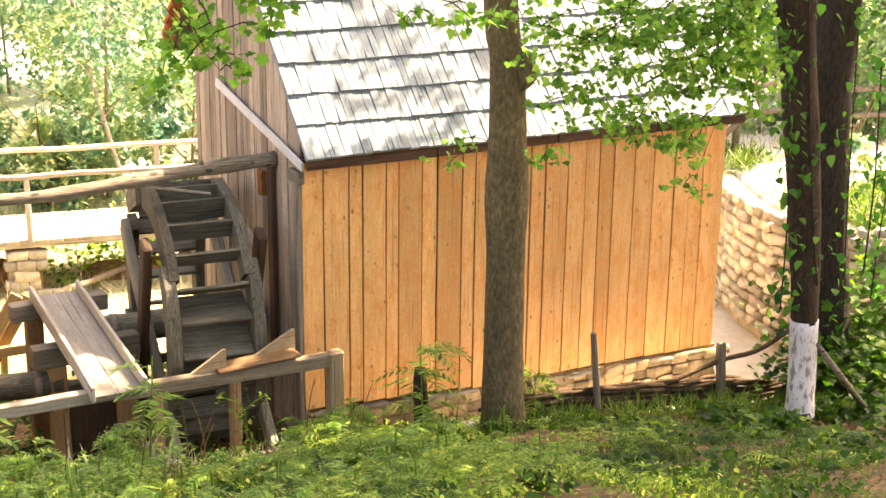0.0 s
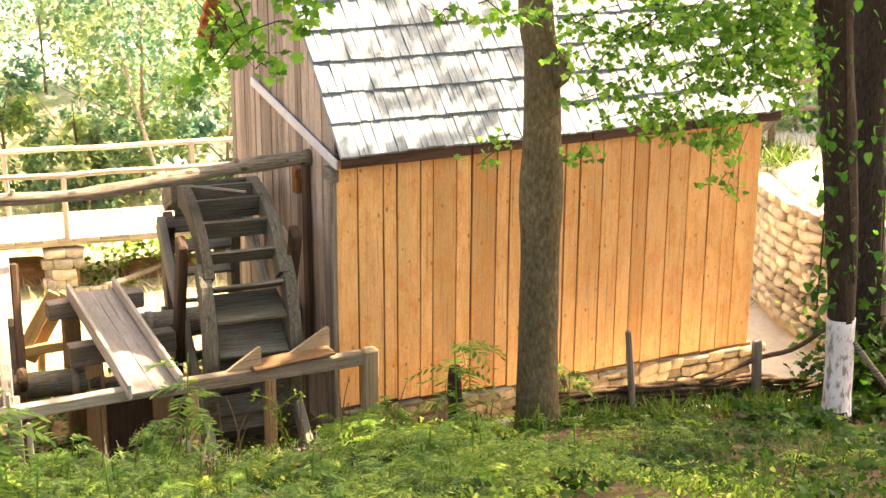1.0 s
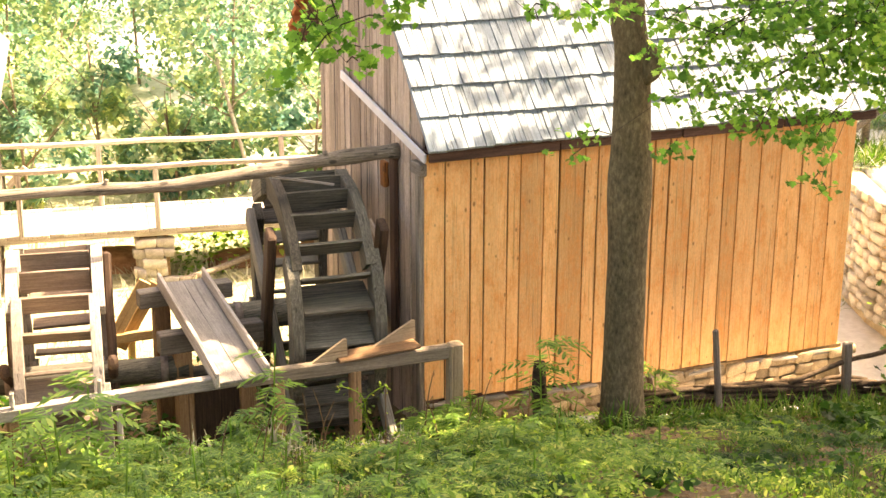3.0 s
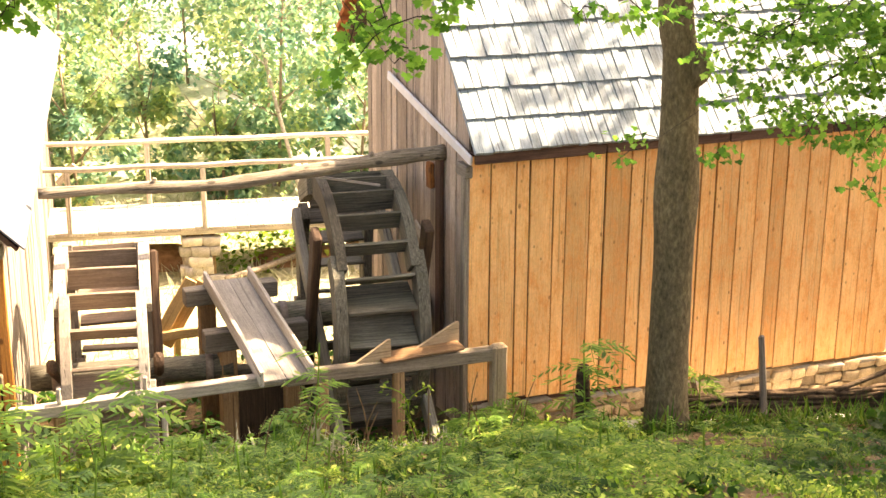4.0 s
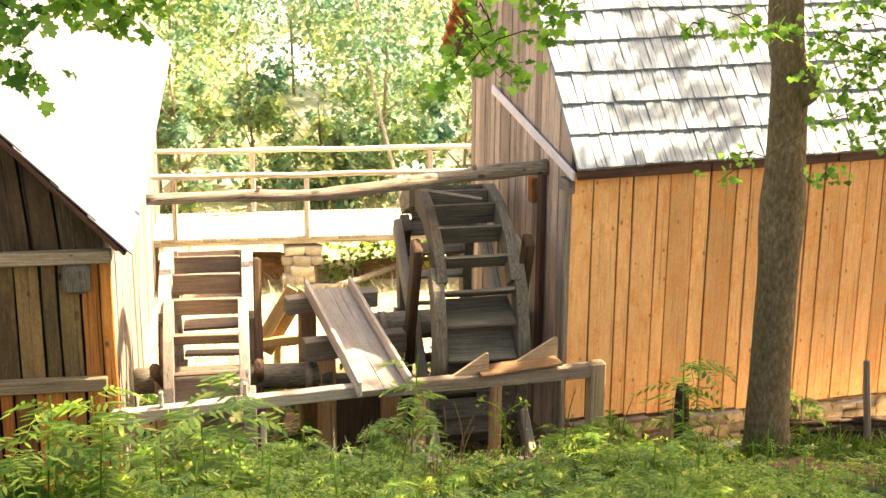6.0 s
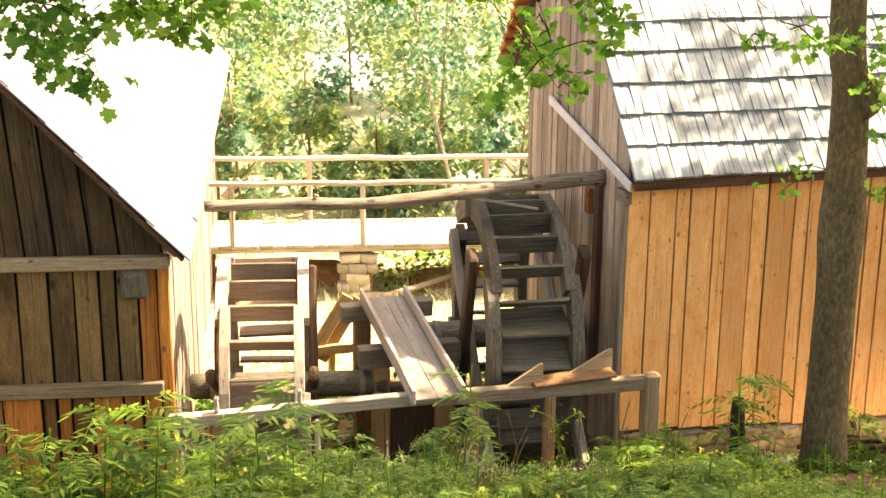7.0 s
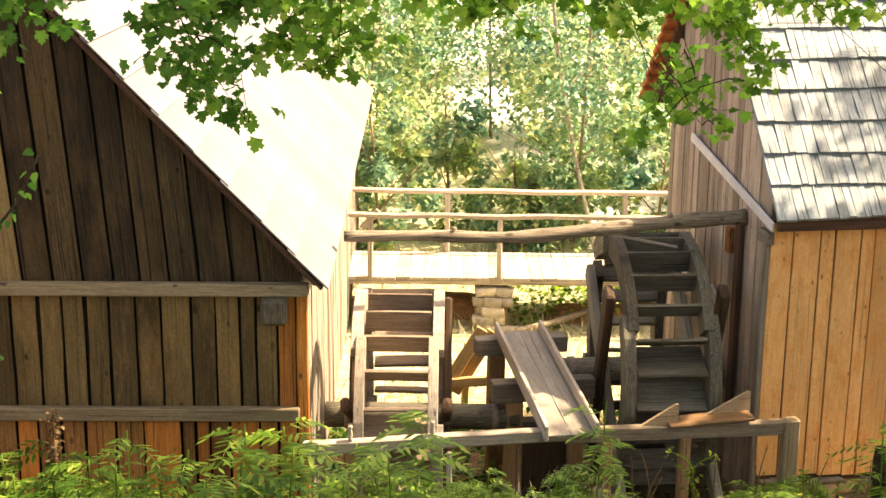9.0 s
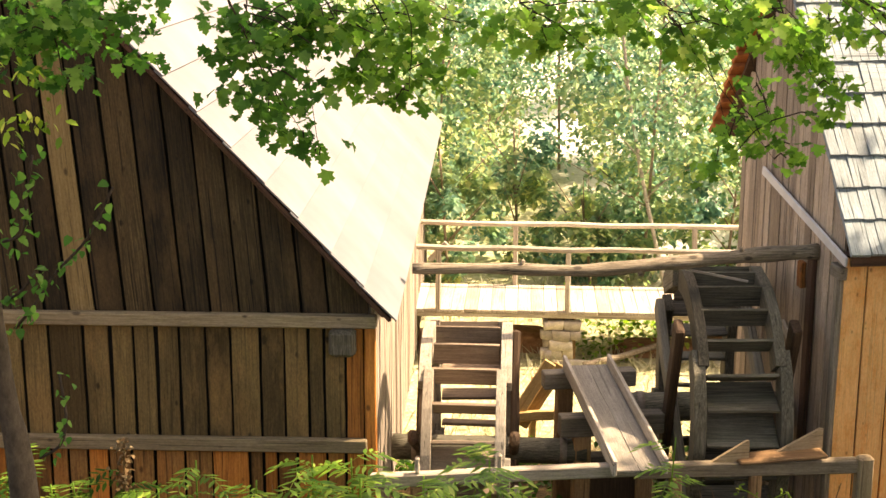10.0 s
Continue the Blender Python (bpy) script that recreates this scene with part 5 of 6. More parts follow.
for z0, dx, dz in ((1.0, 0.7, 0.5), (1.6, -0.8, 0.6), (2.2, 0.9, 0.7), (2.7, -0.6, 0.8)):
    xb = 1.18 - 0.21 * (z0 - 0.22)
    log("limb", between([(xb, 10.2, z0), (xb + dx * 0.5, 10.1, z0 + dz * 0.7), (xb + dx, 10.0, z0 + dz)], 6), [0.014, 0.012, 0.010, 0.008, 0.006, 0.004], PALE_WOOD, birch, 5, 0.1)
bp = blob(np.random.RandomState(640), (0.6, 10.1, 3.2), (1.0, 0.6, 2.2), 700, 30, 0.1)
bv, bf = leaves(bp, np.random.RandomState(641).uniform(0.06, 0.13, len(bp)), DIAMOND, 0.5, 642)
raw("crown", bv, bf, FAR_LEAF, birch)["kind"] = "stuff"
for k, (x, y, h, s) in enumerate(((9.5, 7.5, 4.5, 1.8), (12.5, 6.5, 5, 2.0), (15.5, 5.5, 5, 2.2), (12, 10, 6, 2.2), (17, 9, 6, 2.5), (8.0, 10.5, 6, 2.0), (11.4, 3.9, 4.2, 1.3), (13.2, 6.4, 5, 1.6), (17.5, 9.6, 7, 2.4), (15.0, 3.6, 5, 1.6), (19.5, 7, 7, 2.6))):
    far_tree("broadleaf_tree", x, y, h, s, 660 + k, 5200)

for k, (x, y, h, w) in enumerate(((8.4, 5.2, 1.5, 1.0), (9.9, 4.7, 1.3, 0.9), (11.4, 4.3, 1.6, 1.1), (13.2, 3.9, 1.6, 1.2), (9.2, 2.2, 0.7, 0.5), (10.6, 1.3, 0.8, 0.6), (8.2, -0.9, 0.9, 0.6), (9.4, -0.4, 0.9, 0.7))):
    far_tree("shrub", x, y, h, w, 680 + k, 1100 if h > 1 else 600)

# ---- plants on the bank ----
rs = np.random.RandomState(90)


def gz(p):
    return np.array([ground_z(x, y) for x, y in p])


def patchy(x, y):
    return noise.noise(Vector((x * 0.7, y * 0.7, 11))) + 0.5 * noise.noise(Vector((x * 2.1, y * 2.1, 5)))


def bare(x, y):
    """A penalty where the earth of the shaded bank lies open, and round the foot of the whitewashed tree."""
    if x < 0.9:
        return 0.0
    open_earth = noise.noise(Vector((x * 1.9, y * 1.5, 23))) + 0.5 * noise.noise(Vector((x * 4.3, y * 3.6, 7)))
    return -1.6 if open_earth > -0.06 or math.hypot(x - 3.9, y + 3.0) < 0.42 else 0.0


def scatter(n, x0, x1, y0, y1, keep):
    p = np.stack([rs.uniform(x0, x1, n), rs.uniform(y0, y1, n)], -1)
    return p[[keep(x, y) > rs.uniform(-0.6, 0.6) for x, y in p]]


def stuff(name, label, category, v, f, material):
    ob = raw(name, v, f, material, None)
    tagged(ob, label, category, kind="stuff")


bank_leaf = lambda x, y: patchy(x, y) + 0.3 - 1.5 * max(0.0, min(1.0, (x + 0.1) / 0.8 + 0.5 * patchy(y, x)))
p = scatter(46000, -8, 3, -6.6, -0.75, lambda x, y: 2.2 * bank_leaf(x, y) - 0.25 - 2.0 * max(0.0, x - 0.6))
in_pit = lambda x, y: -1.8 < x + 0.366 * (-0.8 - y) < -0.3 and y > -2.6
p = p[[not in_pit(x, y) or rs.uniform() < 0.3 for x, y in p]]
h = np.abs(rs.normal(0, 0.09, len(p))) + 0.02
v, f = leaves(np.c_[p, gz(p) + h], rs.uniform(0.02, 0.058, len(p)), OVAL, 0.35, 91)
k6 = len(OVAL)
# leaves by the barn get the darker green in place of shade
shade_dark = [g for g in f if v[g[0]][0] < -4.5]
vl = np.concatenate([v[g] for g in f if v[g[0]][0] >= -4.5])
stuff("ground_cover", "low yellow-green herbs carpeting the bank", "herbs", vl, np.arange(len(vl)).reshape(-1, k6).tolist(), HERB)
vd = np.concatenate([v[g] for g in shade_dark])
stuff("ground_cover", "herbs under the slim maple, coloured darker for shade", "herbs", vd, np.arange(len(vd)).reshape(-1, k6).tolist(), WEED)
# pale dry grass added on the unseen slope behind, to throw warm light forward
p = scatter(7500, -11, 8, -15, -7.6, lambda x, y: patchy(x, y) + 0.4)
base = np.repeat(np.c_[p, gz(p)], 5, 0) + rs.normal(size=(len(p) * 5, 3)) * [0.06, 0.06, 0]
v, f = leaves(base, rs.uniform(0.06, 0.22, len(base)), BLADE, -0.6, 88)
stuff("slope_grass", "pale dry grass added on the unseen open slope", "grass", v, f, STRAW)

shade_leaf = lambda x, y: 1.3 * patchy(x * 1.6, y * 1.6 + 4) + 0.05 - 0.9 * max(0.0, 1 - max(0.0, x + 0.4) / 0.8) + bare(x, y)
p = scatter(12000, -0.6, 7.5, -6.8, -0.75, lambda x, y: 2.0 * shade_leaf(x, y) - 0.6 - (0.25 if x > 0.8 else 0))
h = np.abs(rs.normal(0, 0.06, len(p))) + 0.015
v, f = leaves(np.c_[p, gz(p) + h], rs.uniform(0.02, 0.06, len(p)), OVAL, 0.3, 96)
stuff("shade_weeds", "low weeds on the shaded bank, shade put into their green", "weeds", v, f, WEED)
# rank weeds in the mill race
p = scatter(9000, -4.2, -0.1, -0.7, 3.4, lambda x, y: patchy(x * 1.5, y * 1.5) + 0.1)
h = np.abs(rs.normal(0, 0.14, len(p))) + 0.02
v, f = leaves(np.c_[p, gz(p) + h], rs.uniform(0.04, 0.10, len(p)), HEART, 0.35, 97)
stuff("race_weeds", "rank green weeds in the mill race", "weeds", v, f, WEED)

p = scatter(4200, -8, 7.5, -7.0, -0.85, lambda x, y: 1.6 * patchy(x + 9, y) + (0.05 if x > 0.0 else -0.3) + bare(x, y))
base = np.repeat(np.c_[p, gz(p)], 14, 0) + rs.normal(size=(len(p) * 14, 3)) * [0.045, 0.045, 0]
v, f = leaves(base, rs.uniform(0.05, 0.19, len(base)), BLADE, -0.75, 92)
stuff("grass", "long green grass tufts on the bank", "grass", v, f, GRASS)

p = scatter(5000, -8, 7.5, -7.0, -0.8, lambda x, y: 0.1 - patchy(x, y))
v, f = leaves(np.c_[p, gz(p) + 0.012], rs.uniform(0.03, 0.07, len(p)), OVAL, 0.05, 93)
stuff("leaf_litter", "dry brown fallen leaves and bits", "fallen leaves", v, f, DRY)

p = scatter(26000, -3.5, 7.5, -7.0, -0.8, lambda x, y: 0.25 - patchy(x * 1.6, y * 1.6 + 4))
v, f = leaves(np.c_[p, gz(p) + rs.uniform(0.004, 0.03, len(p))], rs.uniform(0.012, 0.045, len(p)), OVAL, 0.1, 89)
stuff("twig_litter", "small brown bits and dead blades on bare earth", "litter", v, f, DRY)

p = scatter(5000, -4.5, 9, 2.8, 11, lambda x, y: patchy(x, y) + 0.2)
base = np.repeat(np.c_[p, gz(p)], 4, 0) + rs.normal(size=(len(p) * 4, 3)) * [0.06, 0.06, 0]
v, f = leaves(base, rs.uniform(0.12, 0.32, len(base)), BLADE, -0.8, 94)
stuff("meadow_grass", "sunlit straw-green meadow grass under the footbridge", "grass", v, f, STRAW)


p = np.c_[rs.uniform(-0.7, 3.6, 2600), rs.uniform(6.9, 9.6, 2600)]
p = p[[patchy(x * 1.4, y * 1.4) + 0.15 > rs.uniform(-0.5, 0.5) for x, y in p]]
v, f = leaves(np.c_[p, gz(p) + np.abs(rs.normal(0, 0.16, len(p)))], rs.uniform(0.05, 0.11, len(p)), HEART, 0.35, 87)
stuff("stream_weeds", "bushy yellow-green weeds on the stream bank below the footbridge", "weeds", v, f, SEEDLING)

p = scatter(2600, 6.9, 14, -1.5, 6, lambda x, y: patchy(x, y) - 0.05)
base = np.repeat(np.c_[p, gz(p)], 4, 0) + rs.normal(size=(len(p) * 4, 3)) * [0.05, 0.05, 0]
v, f = leaves(base, rs.uniform(0.10, 0.34, len(base)), BLADE, -0.8, 95)
stuff("terrace_grass", "tall pale grass on the terrace beside the path", "grass", v, f, STRAW)

q = np.r_[np.c_[rs.uniform(7.25, 9.6, 420), rs.uniform(-0.9, 1.3, 420)], np.c_[rs.uniform(7.0, 8.6, 190), rs.uniform(2.9, 4.0, 190)]]
base = np.repeat(np.c_[q, gz(q)], 12, 0) + rs.normal(size=(len(q) * 12, 3)) * [0.07, 0.07, 0]
v, f = leaves(base, rs.uniform(0.12, 0.36, len(base)), BLADE, -0.7, 82)
stuff("terrace_grass", "sunlit yellow-green grass above the retaining wall", "grass", v, f, BRIGHT_GRASS)
q = np.c_[rs.uniform(7.3, 9.6, 2600), rs.uniform(-0.9, 1.2, 2600)]
v, f = leaves(np.c_[q, gz(q) + np.abs(rs.normal(0, 0.12, len(q)))], rs.uniform(0.04, 0.09, len(q)), OVAL, 0.35, 81)
stuff("terrace_herbs", "low green herbs above the retaining wall", "herbs", v, f, SEEDLING)


def fronds(at, n, length, rise, seed, leaflet, m=9):
    """Pinnate leaves that spring from one place: verts, faces, and stems."""
    r = np.random.RandomState(seed)
    pl, sz, sv, sf = [], [], [], []
    out_v, out_f = [], []
    for i in range(n):
        a = r.uniform(0, 6.28)
        d = np.array([math.cos(a), math.sin(a), 0])
        side = np.array([-d[1], d[0], 0])
        ln = length * r.uniform(0.7, 1.15)
        root = np.array(at) + np.array([0, 0, rise * r.uniform(0.35, 1.0)])
        prev = root
        for j in range(1, m + 1):
            u = j / m
            q = root + d * ln * u + np.array([0, 0, ln * (0.55 * u - 0.75 * u * u)])
            for sgn in (-1, 1):
                w = 0.82 * leaflet * (1.1 - 0.55 * abs(u - 0.45)) * r.uniform(0.85, 1.1)
                dirn = (side * sgn * 0.85 + d * 0.5 + np.array([0, 0, r.uniform(-0.25, 0.1)]))
                dirn /= np.linalg.norm(dirn)
                wide = np.cross(dirn, [0, 0, 1])
                k0 = len(out_v)
                for ox, oy in ((0, 0), (0.14, 0.35), (0.11, 0.7), (0, 1), (-0.11, 0.7), (-0.14, 0.35)):
                    out_v.append(q + dirn * w * oy + wide * w * ox + np.array([0, 0, -0.12 * w * oy * oy]))
                out_f.append(tuple(range(k0, k0 + 6)))
            k0 = len(out_v)
            t = side * 0.003
            out_v += [prev - t, prev + t, q + t, q - t]
            out_f.append((k0, k0 + 1, k0 + 2, k0 + 3))
            prev = q
    return out_v, out_f


def herb(x, y, high, n, length, leaflet, seed):
    z = ground_z(x, y)
    plant = thing("ash_seedling", "bright green seedling with feathery paired leaflets", "plant", (x, y, z), group="seedlings on the bank")
    lean = random.Random(seed).uniform(-0.05, 0.05)
    # some seedlings by the barn are coloured darker for shade
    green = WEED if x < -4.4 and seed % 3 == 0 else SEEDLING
    log("stem", between([(x, y, z - 0.03), (x + lean, y, z + high * 0.6), (x + lean * 1.5, y, z + high)], 6), [0.007] * 6, green, plant, 5, 0.05)
    v, f = fronds((x + lean, y, z), n, length, high, seed, leaflet * 1.25, 7)
    raw("fronds", v, f, green, plant)["kind"] = "stuff"


herb(0.62, -1.32, 0.98, 18, 0.38, 0.11, 1)
herb(-1.95, -1.25, 1.02, 9, 0.36, 0.12, 2)
herb(-3.45, -1.65, 0.92, 12, 0.42, 0.15, 3)
herb(-3.75, -1.9, 0.75, 10, 0.40, 0.14, 4)
herb(-4.55, -2.3, 0.75, 12, 0.42, 0.14, 5)
herb(-4.95, -2.5, 0.62, 10, 0.40, 0.13, 6)
herb(2.05, -1.0, 0.55, 11, 0.3, 0.10, 7)
herb(-4.5, -1.3, 0.85, 12, 0.42, 0.13, 8)
herb(-3.95, -1.1, 0.7, 9, 0.36, 0.11, 10)
herb(-4.85, -1.7, 0.9, 11, 0.40, 0.13, 11)
for k, (x, y, high) in enumerate(((-6.75, -2.3, 0.82), (-6.45, -2.5, 0.66), (-6.2, -2.2, 0.74), (-5.95, -2.45, 0.62), (-5.7, -2.25, 0.84), (-5.45, -2.5, 0.60), (-5.3, -2.2, 0.70), (-6.55, -2.9, 0.5), (-6.1, -2.9, 0.55), (-5.6, -2.95, 0.5), (-5.15, -2.8, 0.52), (-6.9, -2.7, 0.7))):
    herb(x, y, high, 9, 0.32, 0.10, 31 + k)
dock = thing("dock_plant", "dry reddish-brown dock stalk with seed clusters among the ferns", "plant", (-6.19, -2.3, 0.9))
log("stem", between([(-6.21, -2.3, 0.85), (-6.2, -2.3, 1.3), (-6.18, -2.3, 1.86)], 8), [0.008] * 8, DRY, dock, 6, 0.05)
q = np.stack([rs.normal(-6.185, 0.03, 150), rs.normal(-2.3, 0.03, 150), rs.uniform(1.5, 1.88, 150)], -1)
v, f = leaves(q, rs.uniform(0.02, 0.045, 150), HEART, 0.4, 83)
raw("seed_head", v, f, DRY, dock)["kind"] = "stuff"
for j, (tx, ty, n) in enumerate(((1.15, -1.75, 9), (1.6, -1.7, 7), (0.5, -1.35, 6), (0.85, -1.3, 5), (3.45, -2.6, 7), (4.35, -2.7, 7))):
    q = np.c_[rs.normal(tx, 0.09, n * 9), rs.normal(ty, 0.06, n * 9)]
    v, f = leaves(np.c_[q, gz(q)], rs.uniform(0.18, 0.38, len(q)), BLADE, -0.7, 800 + j)
    tuft = raw("grass_tuft", v, f, GRASS, None)
    tagged(tuft, "long green grass tuft at the foot of a trunk", "grass", "grass tufts", "stuff")
rp = random.Random(99)
for k in range(275):
    x = rp.uniform(-8.0, 0.7)
    y = rp.uniform(-5.2, -0.85)
    if in_pit(x, y):
        continue
    high = (rp.uniform(0.08, 0.28) if k % 5 else rp.uniform(0.3, 0.55)) * (1.2 if x < -2 else 1)
    herb(x, y, high, rp.randint(3, 8), rp.uniform(0.12, 0.30), rp.uniform(0.035, 0.08), 1000 + k)


def weed(x, y, n, size, high, seed, shape=None):
    """A leafy young plant: several stems with broad lobed leaves."""
    r = np.random.RandomState(seed)
    z = ground_z(x, y)
    plant = thing("young_maple", "low leafy plant on the shaded bank, shade put into its green", "plant", (x, y, z), group="leafy plants on the shaded bank")
    q = np.stack([r.normal(x, 0.10 + high * 0.3, n), r.normal(y, 0.10 + high * 0.25, n), z + r.uniform(0.25, 1.0, n) * high], -1)
    v, f = leaves(q, r.uniform(0.6, 1.15, n) * size, shape or MAPLE, 0.35, seed)
    raw("foliage", v, f, WEED, plant)["kind"] = "stuff"
    sv, sf = [], []
    for j in range(0, n, 3):
        k0 = len(sv)
        a, b = Vector((x + (q[j][0] - x) * 0.2, y, z - 0.02)), Vector(q[j])
        sv += [a + Vector((0.004, 0, 0)), a - Vector((0.002, 0.003, 0)), a - Vector((0.002, -0.003, 0)), b]
        sf += [(k0, k0 + 1, k0 + 3), (k0 + 1, k0 + 2, k0 + 3), (k0 + 2, k0, k0 + 3)]
    raw("stem_tuft", sv, sf, WEED, plant)["kind"] = "stuff"


for k in range(210):
    x, y = rp.uniform(-0.4, 6.5), rp.uniform(-6.6, -1.2)
    if patchy(x * 1.6, y * 1.6 + 4) + bare(x, y) > -0.2:
        weed(x, y, rp.randint(8, 24), rp.uniform(0.04, 0.085), rp.uniform(0.04, 0.16), 1500 + k, MAPLE if k % 2 else OVAL)
# bushes round the whitewashed trunk and under the ivy tree
for k, (x, y, high) in enumerate(((4.45, -2.6, 0.3), (5.4, -1.9, 0.9), (5.2, -1.5, 0.7), (4.75, -3.0, 0.25), (5.6, -2.6, 0.6), (6.3, -1.5, 1.3), (6.5, -1.9, 1.1), (6.6, -1.2, 1.6), (3.2, -3.1, 0.14), (4.75, -3.5, 0.16), (3.35, -2.35, 0.16))):
    weed(x, y, int(90 + high * 160), 0.115, high, 1700 + k)
p = np.c_[rs.normal(4.9, 0.5, 900), rs.normal(-2.9, 0.35, 900)]
v, f = leaves(np.c_[p, gz(p) + rs.uniform(0.01, 0.05, 900)], rs.uniform(0.05, 0.11, 900), MAPLE, 0.2, 98)
stuff("leaf_heap", "heap of dry brown maple leaves under the whitewashed tree", "fallen leaves", v, f, DRY)

# pale flat stones by the wheel pit
for k, (x, y, z, w, d) in enumerate(((-0.80, -0.80, -0.10, 0.46, 0.34), (-0.42, -0.70, -0.10, 0.30, 0.24), (0.34, -0.42, -0.16, 0.4, 0.26))):
    flag = thing("flat_stone", "pale flat stone lying beside the wheel pit", "stone", (x, y, z), group="stones by the wheel pit")
    adopt(new("slab_stone", STONES[k + 2]), flag, pose(x, y, z, 14, 4, 20 * k) @ Matrix.Diagonal((w, d, 0.11, 1)))
dead = thing("fallen_branch", "grey fallen branch lying on the bank edge", "branch", (0.6, -0.9, 0))
log("branch", between([(0.28, -0.78, ground_z(0.28, -0.78) + 0.05), (0.6, -0.85, ground_z(0.6, -0.85) + 0.1), (0.95, -0.9, ground_z(0.95, -0.9) + 0.06)], 9), [0.022] * 9, LOG_WOOD, dead, 7, 0.2)
p = np.c_[rs.uniform(-1.9, 0.7, 110), rs.uniform(-1.7, -0.75, 110)]
base = np.repeat(np.c_[p, gz(p)], 9, 0) + rs.normal(size=(len(p) * 9, 3)) * [0.05, 0.05, 0]
v, f = leaves(base, rs.uniform(0.05, 0.15, len(base)), BLADE, -0.6, 99)
stuff("dry_grass", "pale dry grass at the edge of the wheel pit", "grass", v, f, STRAW)
# dry stalks among the seedlings
for k in range(34):
    x, y = rp.uniform(-5.5, 0.2), rp.uniform(-2.6, -0.8)
    z = ground_z(x, y)
    stalk = thing("dry_stalk", "thin dry straw-coloured stalk among the herbs", "plant stalk", (x, y, z), group="dry stalks")
    lx, hh = rp.uniform(-0.16, 0.16), rp.uniform(0.25, 0.65)
    log("stem", between([(x, y, z - 0.02), (x + lx * 0.4, y, z + hh * 0.6), (x + lx, y, z + hh)], 6), [0.006, 0.006, 0.005, 0.005, 0.004, 0.003], DRY, stalk, 5, 0.1)


def ferns(label, n, x0, x1, y0, y1, keep, length, leaflet, material, seed):
    r, fv, ff = random.Random(seed), [], []
    for k in range(n):
        x, y = r.uniform(x0, x1), r.uniform(y0, y1)
        if keep(x, y) < r.uniform(-0.3, 0.3) or in_pit(x, y):
            continue
        v, f = fronds((x, y, ground_z(x, y)), r.randint(4, 7), length * r.uniform(0.6, 1.3), r.uniform(0.04, 0.20), seed + k, leaflet * r.uniform(0.75, 1.25))
        n0 = len(fv)
        fv += v
        ff += [tuple(n0 + i for i in g) for g in f]
    stuff("low_ferns", label, "ferns", fv, ff, material)


def rosettes(name, label, n, x0, x1, y0, y1, keep, per, spread, size, shape, material, seed):
    """Low plants, each a handful of leaves round one foot."""
    r = np.random.RandomState(seed)
    q = np.stack([r.uniform(x0, x1, n), r.uniform(y0, y1, n)], -1)
    q = q[[keep(x, y) > r.uniform(-0.3, 0.3) and not in_pit(x, y) for x, y in q]]
    own = r.uniform(0.6, 1.3, len(q))
    k = np.repeat(np.arange(len(q)), per)
    a, d = r.uniform(0, 6.28, len(k)), np.sqrt(r.uniform(0.02, 1, len(k)))
    xy = q[k] + (d * own[k] * spread)[:, None] * np.stack([np.cos(a), np.sin(a)], -1)
    z = gz(xy) + own[k] * spread * (1.15 - d) * r.uniform(0.4, 1.1, len(k)) + 0.015
    v, f = leaves(np.c_[xy, z], size * own[k] * r.uniform(0.65, 1.2, len(k)), shape, 0.35, seed + 1)
    stuff(name, label, "plants", v, f, material)


ferns("bright yellow-green ferny fronds carpeting the bank", 900, -6.6, 1.5, -5.6, -0.9, lambda x, y: patchy(x, y + 7) + 0.3 - 0.3 * max(0.0, x) - 0.6 * max(0.0, -4.2 - x), 0.23, 0.068, HERB, 2000)
p = scatter(2300, 0.3, 7.0, -6.6, -1.0, lambda x, y: 1.5 * patchy(x * 1.4 + 2, y * 1.4 - 6) + 0.7 * bare(x, y))
base = np.repeat(np.c_[p, gz(p)], 11, 0) + rs.normal(size=(len(p) * 11, 3)) * [0.035, 0.035, 0]
v, f = leaves(base, rs.uniform(0.05, 0.15, len(base)), BLADE, -0.7, 86)
stuff("short_grass", "short bright green grass tufts on the shaded earth", "grass", v, f, BRIGHT_GRASS)
rosettes("low_herbs", "scattered bright herbs on the shaded earth", 110, 0.6, 3.0, -5.0, -1.1, lambda x, y: patchy(x * 1.8 - 6, y * 1.8 + 1) - 0.1 + bare(x, y), 11, 0.09, 0.055, OVAL, SEEDLING, 3300)
ferns("darker ferny fronds among the herbs", 420, -6.8, 2.5, -5.6, -0.9, lambda x, y: patchy(x + 4, y + 2) + (0.3 if x < -4.2 else 0), 0.20, 0.06, WEED, 4000)
rosettes("low_herbs", "broad-leaved low green herbs on the bank", 620, -6.8, 6.2, -6.2, -0.85, lambda x, y: patchy(x * 1.3 + 3, y * 1.3) + 0.1 + bare(x, y), 13, 0.11, 0.062, HEART, WEED, 3000)
rosettes("low_herbs", "bright young herbs with pale leaves on the bank", 420, -6.8, 1.5, -6.0, -0.85, lambda x, y: patchy(x * 1.5 - 3, y * 1.5 + 9), 15, 0.10, 0.052, OVAL, HERB, 3100)
rosettes("maple_seedlings", "small maple seedlings on the shaded earth", 240, 0.2, 6.5, -6.2, -1.2, lambda x, y: patchy(x * 1.7, y * 1.7 - 5) + bare(x, y), 10, 0.10, 0.075, MAPLE, WEED, 3200)
rosettes("lobed_herbs", "clumps of broad lobed green leaves on the shaded earth", 95, 1.6, 5.6, -5.4, -1.5, lambda x, y: patchy(x * 1.2 - 8, y * 1.2 + 3) + 0.1 + 0.4 * bare(x, y), 12, 0.15, 0.13, MAPLE, SEEDLING, 3600)
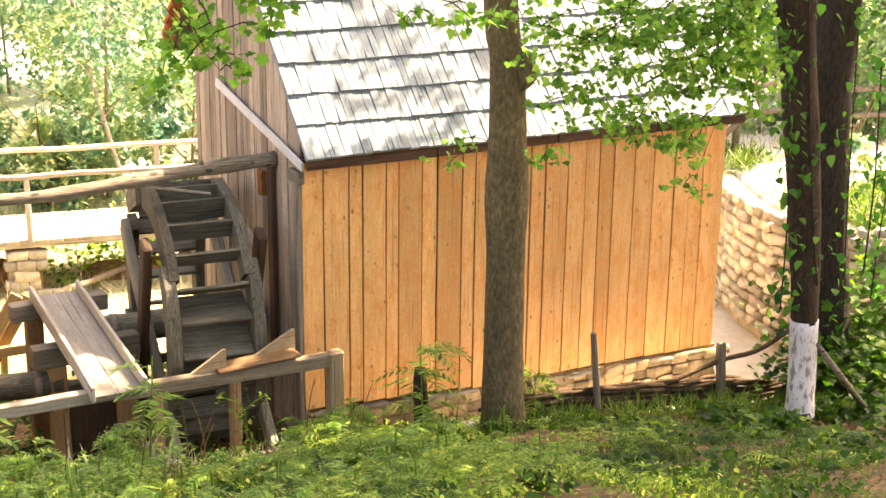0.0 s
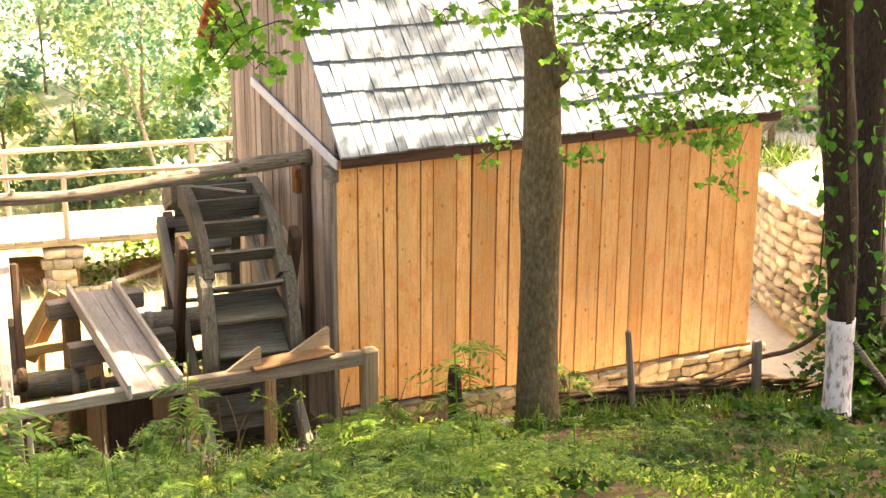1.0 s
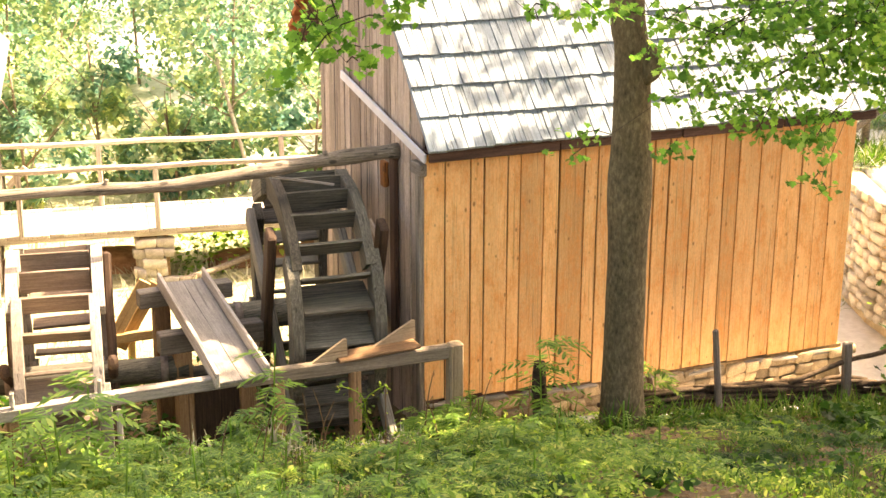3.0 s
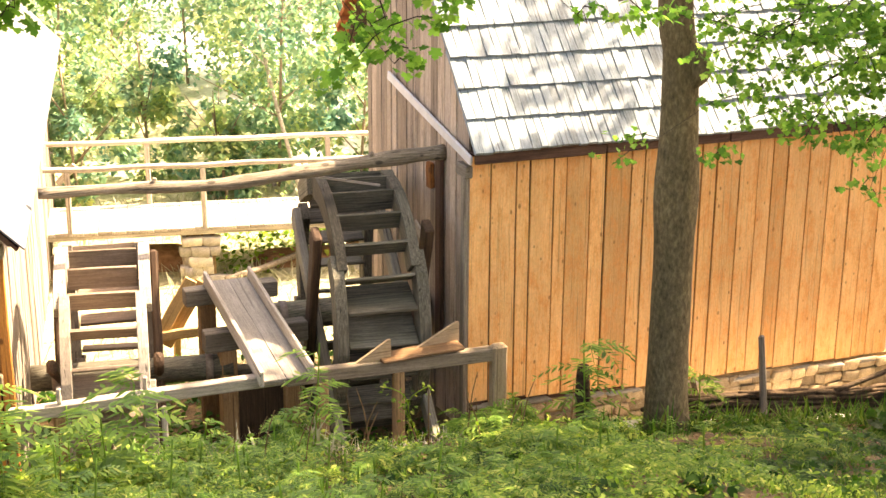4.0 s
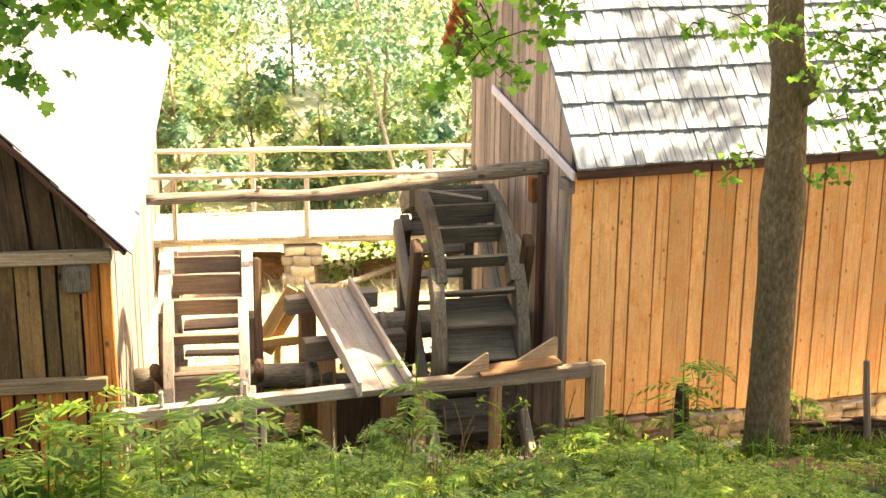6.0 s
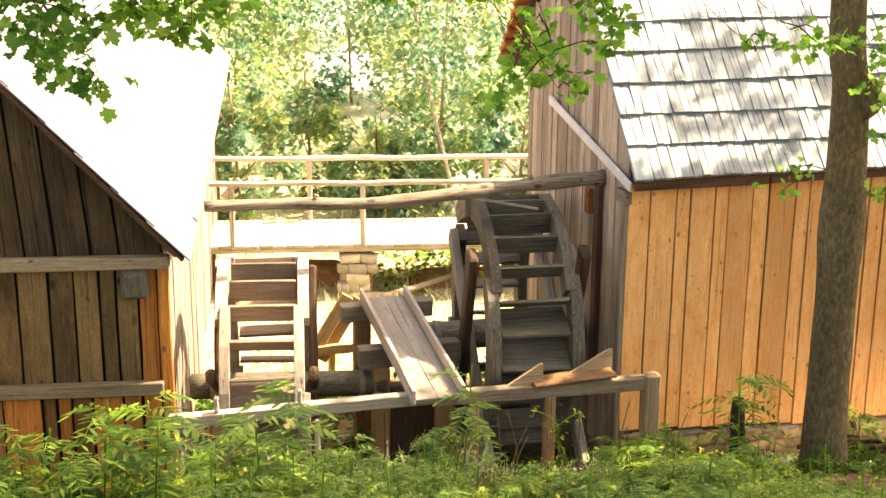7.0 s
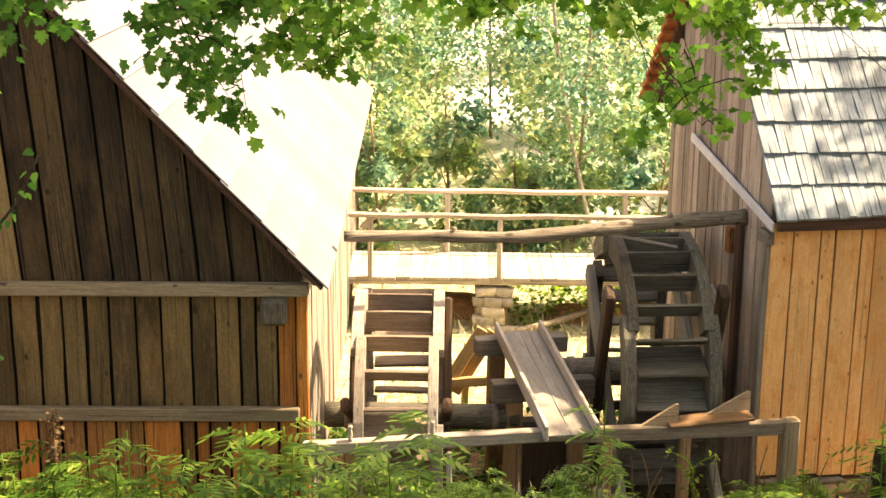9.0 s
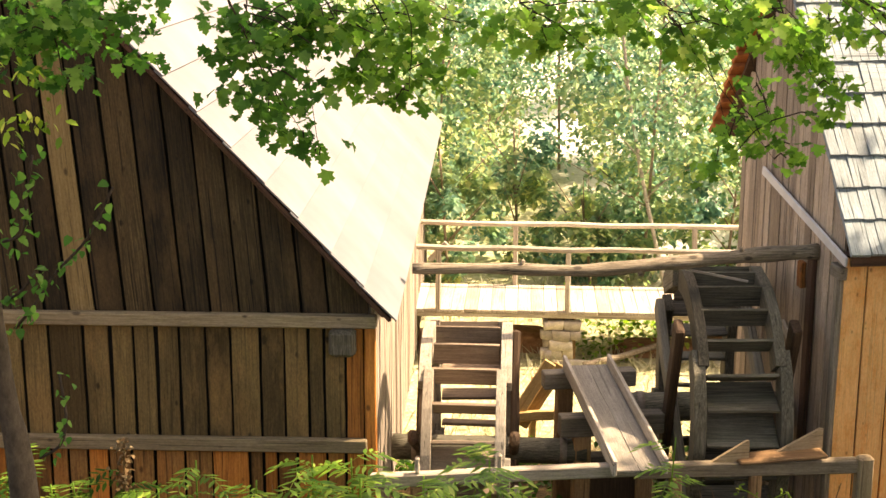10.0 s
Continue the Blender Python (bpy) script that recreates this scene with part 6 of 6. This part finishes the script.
q = np.c_[rs.uniform(1.9, 5.2, 150), rs.normal(-1.42, 0.16, 150)]
q[:, 1] -= 0.12 * np.maximum(0, q[:, 0] - 2.5)
base = np.repeat(np.c_[q, gz(q)], 10, 0) + rs.normal(size=(len(q) * 10, 3)) * [0.05, 0.04, 0]
v, f = leaves(base, rs.uniform(0.12, 0.33, len(base)), BLADE, -0.7, 84)
stuff("fence_grass", "long bright grass growing up before the woven fence", "grass", v, f, BRIGHT_GRASS)
# rank bright growth along the edge of the race
rr = random.Random(61)
for k in range(44):
    x, y = rr.uniform(-4.0, -1.75) if k < 32 else rr.uniform(-0.55, 0.35), rr.uniform(-1.25, -0.72)
    herb(x, y, rr.uniform(0.2, 0.5), rr.randint(7, 12), rr.uniform(0.16, 0.28), rr.uniform(0.06, 0.095), 5000 + 2 * k)
rosettes("race_herbs", "pale yellow-green herbs crowding the edge of the race", 420, -4.2, -1.7, -1.5, -0.7, lambda x, y: 0.3, 22, 0.20, 0.06, OVAL, HERB, 3400)
rosettes("race_herbs", "pale bushy herbs beside the wheel pit", 85, -0.6, 0.4, -1.2, -0.7, lambda x, y: 0.3, 34, 0.24, 0.05, OVAL, HERB, 3500)
p = np.c_[rs.uniform(-3.6, -1.7, 90), rs.uniform(-1.3, -0.72, 90)]
base = np.repeat(np.c_[p, gz(p)], 12, 0) + rs.normal(size=(len(p) * 12, 3)) * [0.05, 0.04, 0]
v, f = leaves(base, rs.uniform(0.14, 0.42, len(base)), BLADE, -0.75, 85)
stuff("straw_grass", "straw-coloured tall grass beside the race", "grass", v, f, STRAW)
# hop-like sprig before the dark wheel
sprig = thing("bramble", "thin arching bramble with small round leaves", "plant", (-0.9, -0.8, 0), group="brambles by the race")
for k, (tx, tz) in enumerate(((-1.2, 0.68), (-1.05, 0.5), (-0.75, 0.62))):
    pts = between([(-0.95 + 0.1 * k, -0.85, -0.1), (-0.95, -0.85, tz * 0.7), (tx, -0.9, tz)], 10)
    log("stem", pts, [0.005] * 10, HERB, sprig, 5, 0.05)
    pp = np.array([tuple(q) for q in pts])[rs.randint(2, 10, 26)] + rs.normal(size=(26, 3)) * 0.035
    v, f = leaves(pp, rs.uniform(0.03, 0.06, 26), OVAL, 0.5, 700 + k)
    raw("leaves", v, f, HERB, sprig)["kind"] = "stuff"
